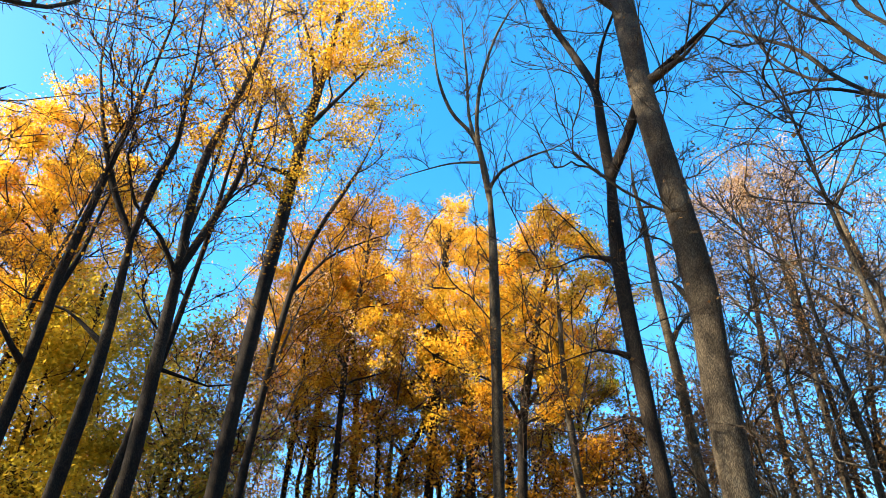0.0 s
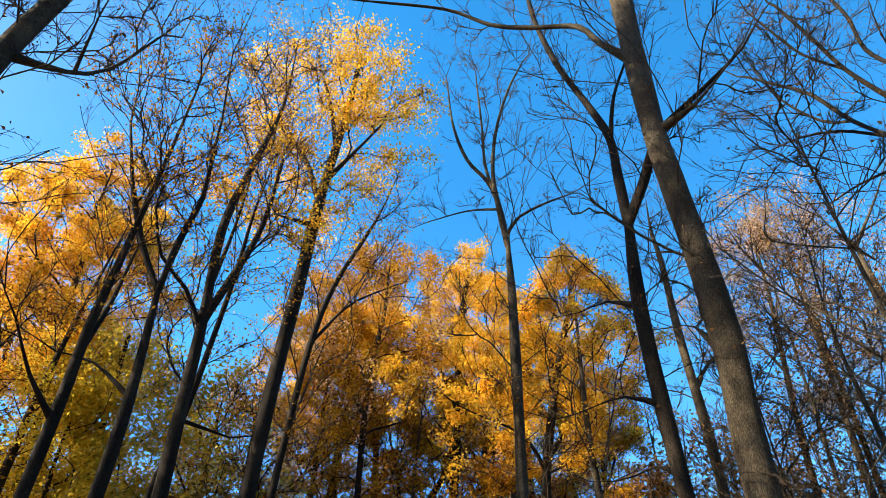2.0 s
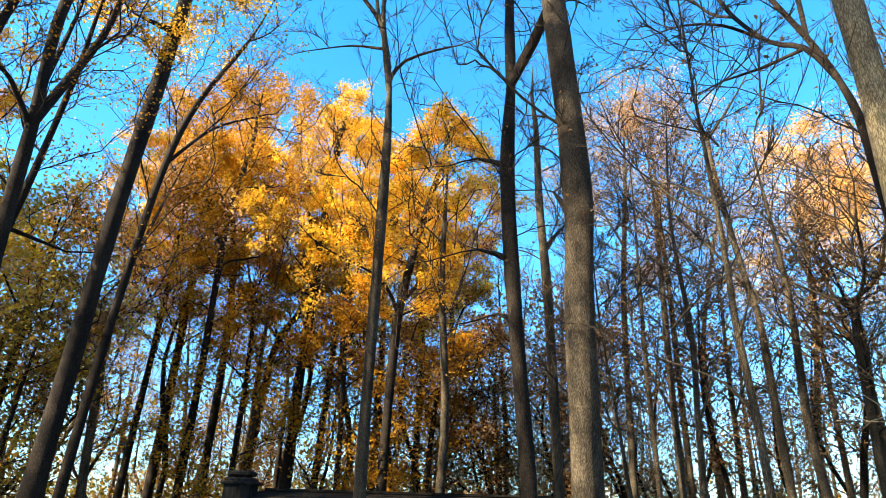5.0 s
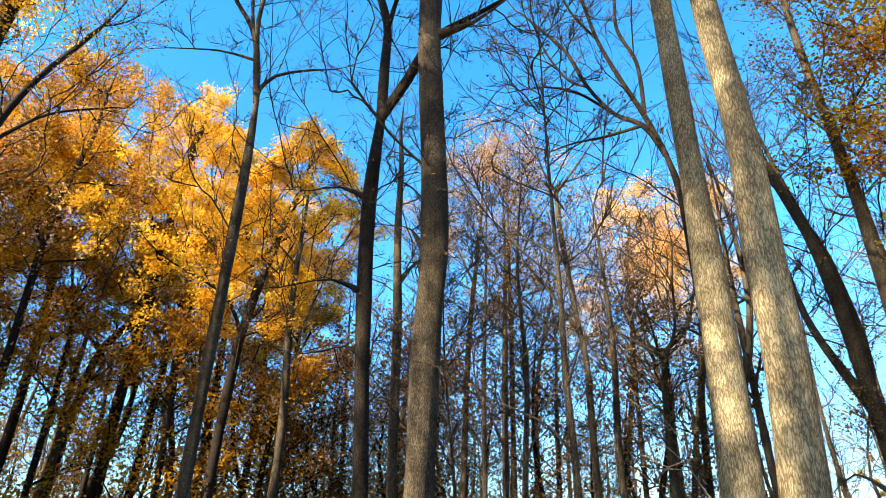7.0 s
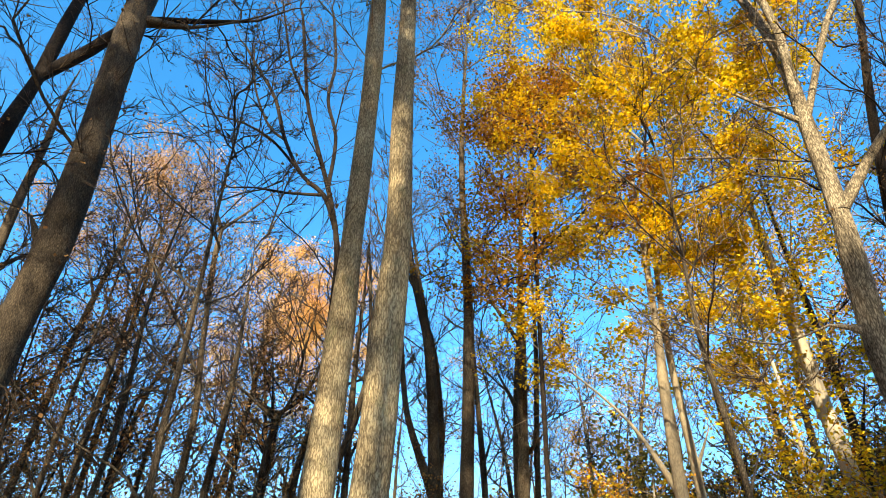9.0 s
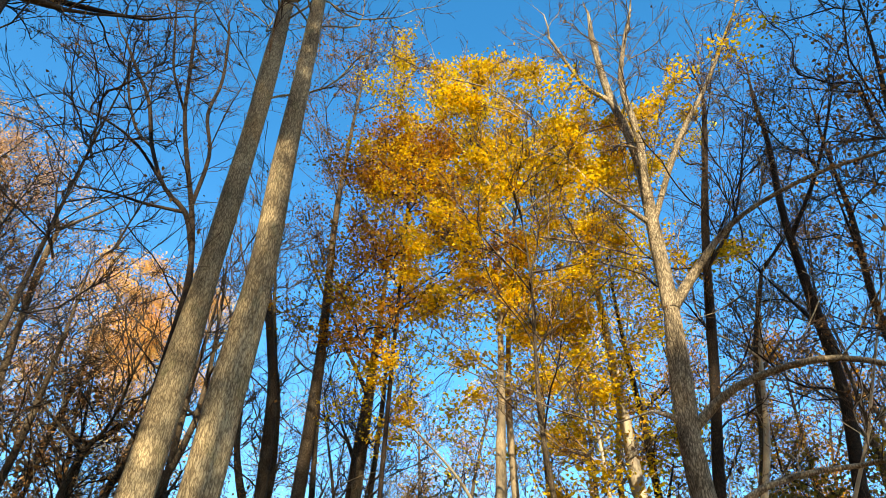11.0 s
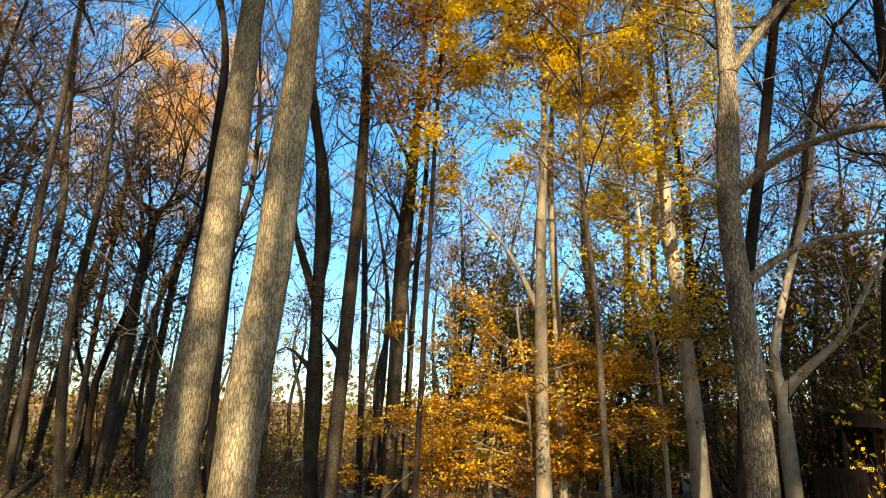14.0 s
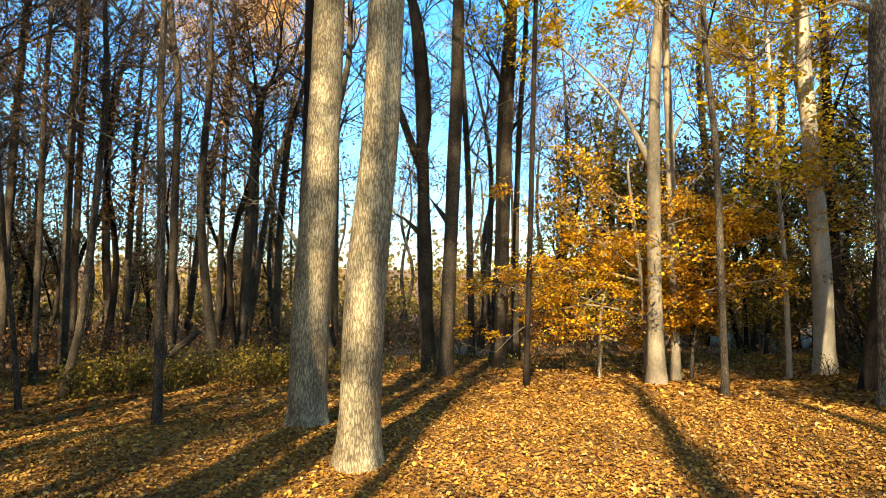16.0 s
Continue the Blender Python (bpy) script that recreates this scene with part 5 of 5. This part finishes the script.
distant_woods("dense bare woods standing far behind the trees", [(52, 80, 60, -70, 140), (46, 74, 34, 16, 78), (36, 66, 20, -50, 26)], [0, 1, 2, 3, 5])
distant_woods("brown low woods under the far trees", [(26, 46, 18, 74, 126), (38, 60, 10, 22, 60), (34, 52, 9, -34, 26)], [7, 7, 7, 6])
distant_woods("olive-leaved low woods in the shade beyond the clearing", [(24, 36, 14, 76, 100)], [8])
distant_woods("dark olive thicket at the edge of the woods", [(27, 36, 8, -42, -29)], [8])
distant_woods("brown-leaved oaks with clear stems beyond the clearing", [(28, 42, 10, 14, 46), (30, 48, 8, -8, 26)], [9])

# behind and beside the walker, towards the sun
def row_of_trees(n, a0, a1, lo, hi, kinds):
    for i in range(n):
        az_ = radians(a0 + (a1 - a0) * (i + places.uniform(0.1, 0.9)) / n)
        d = places.uniform(lo, hi)
        x, y = d * math.sin(az_), d * math.cos(az_)
        which, turn, grown = places.choice(kinds), places.uniform(0, 360), places.uniform(0.9, 1.2)
        if abs(-0.264 * x + 0.965 * y - 9.2) < 0.9:  # the sun reaches the thick trunk through this gap
            continue
        t = copy_thing(STOCK[which], pose(x, y, float(ground_z(x, y)), 0, 0, turn))
        t.scale = [grown] * 3


# unseen broad high crowns, added between the sun and the clearing to shade it: distance back, sideways, height
for kind, back, side, tall, seed in (("canopy", 10, 3.9, 28, 160), ("canopy", 11.5, 9.8, 29, 167), ("shade", 14, -6.4, 22, 161), ("shade", 13, -10.0, 29, 177), ("canopy", 12, -12.2, 30, 169), ("dapple", 10.5, 1.9, 20, 170), ("dapple", 10, 6.2, 14.5, 171), ("shade", 12, -10.8, 21, 163), ("screen", 20, 14.0, 22, 164), ("screen", 25, 18.0, 23, 165), ("screen", 17, 20.5, 20, 166), ("dapple", 12, -4.4, 22, 176), ("screen", 24, 5.2, 18.5, 172), ("screen", 24, 11.4, 19, 174)):
    x, y = -0.965 * back - 0.264 * side, -0.264 * back + 0.965 * side
    z = float(ground_z(x, y))
    tree(kind, tall, False, [(x, y, z, 0.009 * tall), (x + 0.1, y, z + tall * 0.35, 0.0075 * tall), (x, y + 0.2, z + tall * 0.65, 0.005 * tall), (x, y, z + tall * 0.97, 0.03)], [], "unseen tall tree added to shade the clearing", seed)
# an unseen straight tree and a leaning one behind the walker, added for their trunk shadows
tree("bare", 23, False, [(-9.5, 0.66, 0.3, 0.36), (-9.5, 0.66, 5.0, 0.31), (-9.45, 0.66, 11.0, 0.26), (-9.5, 0.7, 17.0, 0.17)], [], "unseen straight bare tree added behind the walker for its shadow", 175)
tree("bare", 21, False, [(-6.28, 2.02, 0.22, 0.36), (-6.33, 2.15, 4.0, 0.32), (-6.36, 2.24, 8.6, 0.29), (-6.55, 2.70, 11.0, 0.24), (-6.80, 3.60, 13.5, 0.19)], [], "unseen leaning bare tree added behind the walker for its shadow", 168)
row_of_trees(12, 150, 222, 12, 40, [0, 1, 5])
# unseen trees added along the sun's bearing to cast shadow bands: distance back and offset sideways from the walker
for back, side, size in ((15, 4.75, 1.2), (19, 10.3, 1.2), (16, 12.5, 1.2), (22, -1.4, 1.5), (12, 5.7, 1.2), (17, 8.0, 1.3), (11, 11.2, 1.2), (21, 13.2, 1.2), (14, 7.1, 1.2), (24, -8.5, 1.0), (20, -5.5, 1.1), (28, -3.0, 1.0), (26, 5.6, 1.1), (30, 10.4, 1.1), (22, 11.8, 1.0)):
    x, y = -0.965 * back - 0.264 * side, -0.264 * back + 0.965 * side
    t = copy_thing(STOCK[places.choice([0, 5, 5])], pose(x, y, float(ground_z(x, y)), 0, 0, places.uniform(0, 360)))
    t.scale = [size] * 3
# more out-of-view trees, added to shade the left-hand woods
row_of_trees(9, 280, 300, 20, 50, [2, 2, 3, 0])
row_of_trees(7, 291, 304, 12, 20, [2, 3, 2])
# thinly leaved trees that close the view behind the maple
row_of_trees(15, 60, 102, 27, 46, [10, 2, 3, 10, 0])


# ---------------------------------------------------------------- undergrowth and leaf litter
def undergrowth(label, n, lo, hi, a0, a1, tall, colour, per, seed, leaf=0.12):
    rng = np.random.default_rng(seed)
    az_ = np.radians(rng.uniform(a0, a1, n))
    d = np.sqrt(rng.uniform(lo * lo, hi * hi, n))
    x, y = d * np.sin(az_), d * np.cos(az_)
    st = np.stack([x, y, ground_z(x, y) - 0.03], 1)
    st = np.repeat(st, 3, 0)
    way = rng.normal(0, 0.45, (len(st), 3))
    way[:, 2] = 1
    ln = tall * rng.uniform(0.4, 1.2, len(st))
    p, r = branch_level(st, way, ln, np.full(len(st), 0.006 * tall ** 0.8 + 0.003), np.full(len(st), 0.005), 3, 0.16, 0.05, rng)
    s, w, rr, t = offspring(p, r, 2, 0.8, 0.25, rng)
    p2, r2 = branch_level(s, w, np.repeat(ln, 2) * 0.45, np.full(len(s), 0.006), np.full(len(s), 0.003), 2, 0.18, 0.03, rng)
    root = tagged(new("undergrowth", None), label, "undergrowth", kind="stuff")
    child("brushwood", mesh_of("brushwood", *joined([tubes(p, r, 3), tubes(p2, r2, 3)]), TWIG), root, kind="stuff")
    tips = np.concatenate([p[:, 1:].reshape(-1, 3), p2[:, 1:].reshape(-1, 3)])
    want = int(n * per)
    at = tips[rng.integers(0, len(tips), want)] + rng.normal(0, 0.1, (want, 3))
    child("foliage", mesh_of("foliage", *leaf_cards(at, leaf, rng, 0.3), LEAF[colour], False), root, kind="stuff")
    return root


undergrowth("brown leafless brush at the edge of the woods", 420, 21, 46, -50, 24, 1.7, "brown", 30, 31, 0.15)
undergrowth("thin grey-brown brush beyond the clearing", 640, 22, 46, 22, 64, 1.6, "brown", 34, 37, 0.12)
undergrowth("rusty low brush under the trees", 420, 23, 46, 62, 125, 1.4, "brown", 60, 32, 0.15)
undergrowth("dim brown thicket of saplings deep in the woods", 380, 44, 95, -60, 24, 4.2, "brown", 45, 34, 0.36)
undergrowth("low dim thicket far down the slope", 380, 46, 95, 24, 72, 4.6, "moss", 60, 38, 0.32)
undergrowth("brown thicket behind the clearing", 340, 44, 95, 66, 128, 4.6, "brown", 75, 39, 0.36)
undergrowth("far belt of dim brown woods below the slope", 700, 95, 180, -70, 140, 15.0, "moss", 60, 40, 0.9)
undergrowth("dusky tangle of saplings and vines beside the hut", 150, 17.5, 26, 99, 124, 6.5, "brown", 95, 36, 0.11)
undergrowth("sunlit yellow-leaved saplings in front of the tangle", 20, 15, 18, 109, 118, 4.0, "maple", 110, 45, 0.12)
undergrowth("dark green low shrubs at the edge of the woods", 190, 16, 21, 33, 54, 0.8, "moss", 60, 37, 0.09)
undergrowth("dim olive and brown thicket under the autumn trees", 170, 36, 46, -46, 8, 4.6, "moss", 90, 46, 0.17)
undergrowth("low green and yellow weeds along the clearing edge", 420, 17, 25, 20, 118, 0.5, "green", 16, 33, 0.065)


def leaning_log():
    """A dead log that leans in the brush at the edge of the woods."""
    rng = np.random.default_rng(61)
    log = tagged(new("leaning_log", None), "dead dark log leaning in the brush", "log")
    path = smooth_path([(11.45, 15.00, -1.66, 0.130), (12.0, 14.36, -0.93, 0.110), (12.45, 13.85, -0.35, 0.085), (12.62, 13.65, -0.15, 0.050)], 0.2)
    child("trunk", mesh_of("trunk", *stem(path, 12, 0.03, 0.0, rng), BARK), log)
    stub = smooth_path([(12.0, 14.36, -0.93, 0.05), (11.93, 14.16, -0.55, 0.035), (11.8, 14.05, -0.35, 0.02)], 0.1)
    child("broken_limb", mesh_of("broken_limb", *stem(stub, 8, 0.0, 0.0, rng), BARK), log)
    return log


leaning_log()


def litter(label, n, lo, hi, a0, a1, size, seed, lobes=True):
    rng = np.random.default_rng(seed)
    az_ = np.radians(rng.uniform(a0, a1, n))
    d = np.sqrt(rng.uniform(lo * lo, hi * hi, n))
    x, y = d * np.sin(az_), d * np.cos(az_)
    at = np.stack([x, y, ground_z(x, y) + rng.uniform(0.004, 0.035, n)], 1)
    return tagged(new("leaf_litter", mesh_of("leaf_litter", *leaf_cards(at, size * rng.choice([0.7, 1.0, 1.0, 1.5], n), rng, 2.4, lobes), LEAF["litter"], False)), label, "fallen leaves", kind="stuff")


litter("golden and brown fallen leaves strewn over the clearing", 95000, 3.6, 12.5, 14, 116, 0.039, 41)
litter("dry fallen leaves over the farther clearing", 84000, 12.2, 25, 12, 122, 0.095, 42, False)
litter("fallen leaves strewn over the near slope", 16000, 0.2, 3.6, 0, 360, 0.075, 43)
litter("fallen leaves on the slope behind", 22000, 3.6, 11, 122, 372, 0.09, 44, False)


# ---------------------------------------------------------------- wooden privy hut and picnic shelter
def wood(name, dark, light):
    m, n, l, b = material(name)
    co = n.new("ShaderNodeTexCoord")
    mp = n.new("ShaderNodeMapping")
    mp.inputs["Scale"].default_value = (25, 25, 1.5)
    l.new(co.outputs["Object"], mp.inputs[0])
    no = n.new("ShaderNodeTexNoise")
    no.inputs["Scale"].default_value, no.inputs["Detail"].default_value = 1.0, 6
    l.new(mp.outputs[0], no.inputs["Vector"])
    r = ramp(n, [(0.3, dark), (0.7, light)])
    l.new(no.outputs[0], r.inputs[0])
    l.new(r.outputs[0], b.inputs["Base Color"])
    b.inputs["Roughness"].default_value = 0.9
    b.inputs["Specular IOR Level"].default_value = 0.1
    return m


# dark wood, taken near black to hold the shade over the hut
WOOD_SHADED = wood("dark_shaded_wood", (0.004, 0.003, 0.002), (0.014, 0.009, 0.006))
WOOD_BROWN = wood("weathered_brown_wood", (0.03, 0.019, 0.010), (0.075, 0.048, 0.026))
# shingle colour lowered to carry the shade lying on the shelter roof
SHINGLE = wood("shaded_shingle", (0.010, 0.008, 0.006), (0.032, 0.026, 0.020))
STONE = wood("dark_stone", (0.009, 0.008, 0.008), (0.032, 0.030, 0.027))
SIGN_YELLOW, _n, _l, _b = material("sign_yellow_paint")
_b.inputs["Base Color"].default_value, _b.inputs["Roughness"].default_value = (0.75, 0.62, 0.06, 1), 0.5


def box(name, size, mid, mat, parent, label="", bevel=0.008):
    bm = bmesh.new()
    bmesh.ops.create_cube(bm, size=1.0)
    bmesh.ops.scale(bm, vec=size, verts=bm.verts)
    bmesh.ops.bevel(bm, geom=bm.edges[:], offset=min(bevel, min(size) * 0.3), segments=1, affect="EDGES")
    me = bpy.data.meshes.new(name)
    bm.to_mesh(me)
    bm.free()
    me.materials.append(mat)
    ob = new(name, me)
    ob.location = mid
    ob.parent = parent
    return tagged(ob, label)


def privy():
    """Hut with a board screen before its door and a flat roof, seen at the clearing's edge."""
    x, y = 14.53, -3.72
    hut = tagged(new("privy", None), "dark wooden restroom hut with a flat roof", "hut")
    hut.matrix_basis = pose(x, y, float(ground_z(x, y)), 0, 0, -104.6)
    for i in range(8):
        box("screen_board", (0.108, 0.03, 1.45), (0.06 + i * 0.112, 0.0, 0.76), WOOD_SHADED, hut)
    box("rail", (0.92, 0.05, 0.09), (0.45, 0.045, 1.2), WOOD_SHADED, hut)
    box("rail", (0.92, 0.05, 0.09), (0.45, 0.045, 0.4), WOOD_SHADED, hut)
    # the first four boards take the shaded colour, for the dim opening
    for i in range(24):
        box("wall_board", (0.136, 0.03, 2.2), (0.66 + i * 0.142, 0.9 + 0.004 * (i % 2), 1.1), WOOD_BROWN if i > 3 else WOOD_SHADED, hut)
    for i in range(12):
        box("wall_board", (0.03, 0.148, 2.2), (0.58, 1.0 + i * 0.152, 1.1), WOOD_SHADED, hut)
    box("back_wall", (3.5, 0.05, 2.2), (2.33, 2.85, 1.1), WOOD_SHADED, hut)
    box("end_wall", (0.05, 1.9, 2.2), (4.12, 1.9, 1.1), WOOD_SHADED, hut)
    box("door", (0.75, 0.04, 1.9), (1.95, 0.86, 0.97), WOOD_SHADED, hut, "dark plank door")
    box("corner_post", (0.09, 0.09, 2.3), (0.62, 0.12, 1.15), WOOD_SHADED, hut)
    box("fascia", (4.2, 0.05, 0.26), (2.45, -0.12, 2.42), WOOD_SHADED, hut)
    box("fascia", (0.05, 3.3, 0.26), (0.38, 1.52, 2.42), WOOD_SHADED, hut)
    box("roof", (4.24, 3.4, 0.06), (2.47, 1.55, 2.58), SHINGLE, hut)
    sign = box("sign", (0.42, 0.03, 0.15), (0.93, 0.86, 1.45), WOOD_SHADED, hut, "yellow letters on a dark board")
    cu = bpy.data.curves.new("lettering", "FONT")
    cu.body, cu.size, cu.extrude, cu.align_x, cu.align_y = "WOMEN", 0.125, 0.004, "CENTER", "CENTER"
    tmp = new("lettering", cu)
    me = bpy.data.meshes.new_from_object(tmp)
    bpy.data.objects.remove(tmp)
    me.materials.clear()
    me.materials.append(SIGN_YELLOW)
    word = new("lettering", me)
    word.matrix_basis = pose(0, -0.02, 0, 90, 0, 0)
    word.parent = sign
    return hut


privy()


def shelter():
    """Low picnic shelter under a shingled hip roof, with a capped stone chimney."""
    x, y = 3.5, 20.2
    base = float(ground_z(x, y))
    hall = tagged(new("picnic_shelter", None), "low shelter with a brown shingled hip roof", "shelter")
    hall.matrix_basis = pose(x, y, base, 0, 0, -9.9)
    ridge = 1.95 - base
    half, deep, drop = 4.45, 3.2, 1.25
    for row in range(14):
        t0, t1 = row / 14, (row + 1) / 14
        for side in (-1, 1):
            bm = bmesh.new()
            z0, z1 = ridge - drop * t0, ridge - drop * t1
            w0, w1 = half + 3.2 * t0, half + 3.2 * t1
            vs = [bm.verts.new(v) for v in ((-w0, side * deep * t0, z0), (half, side * deep * t0, z0), (half, side * deep * t1, z1 + 0.02), (-w1, side * deep * t1, z1 + 0.02),
                                            (-w1, side * deep * t1, z1 - 0.01), (half, side * deep * t1, z1 - 0.01))]
            bm.faces.new(vs[:4])
            bm.faces.new((vs[3], vs[2], vs[5], vs[4]))
            me = bpy.data.meshes.new("shingle_course")
            bm.to_mesh(me)
            bm.free()
            me.materials.append(SHINGLE)
            ob = new("shingle_course", me)
            ob.parent = hall
    for tip, foot, name in ((-half, -half - 3.2, "hip"), (half - 0.1, half - 0.1, "gable")):
        bm = bmesh.new()
        vs = [bm.verts.new(v) for v in ((tip, 0, ridge), (foot, -deep, ridge - drop), (foot, deep, ridge - drop))]
        bm.faces.new(vs)
        me = bpy.data.meshes.new(name)
        bm.to_mesh(me)
        bm.free()
        me.materials.append(SHINGLE if name == "hip" else WOOD_BROWN)
        ob = new(name, me)
        ob.parent = hall
    box("ridge_cap", (2 * half, 0.22, 0.07), (0, 0, ridge + 0.03), SHINGLE, hall)
    for sx in (-1, -0.33, 0.33, 1):
        for sy in (-1, 1):
            h = ridge - drop + 0.05
            box("post", (0.2, 0.2, h), (sx * (half - 0.3), sy * 2.7, h / 2), WOOD_BROWN, hall)
    box("beam", (2 * half, 0.16, 0.24), (0, -2.7, ridge - drop - 0.05), WOOD_BROWN, hall)
    box("beam", (2 * half, 0.16, 0.24), (0, 2.7, ridge - drop - 0.05), WOOD_BROWN, hall)
    ch = box("chimney", (0.85, 0.85, 3.0), (-5.15, -0.2, ridge - 1.17), STONE, hall, "dark stone chimney", 0.05)
    box("collar", (1.0, 1.0, 0.1), (0, 0, 1.35), STONE, ch, "", 0.02)
    box("cap", (0.72, 0.72, 0.16), (0, 0, 1.62), STONE, ch, "", 0.05)
    box("flue", (0.5, 0.5, 0.25), (0, 0, 1.48), STONE, ch, "", 0.02)
    return hall


shelter()
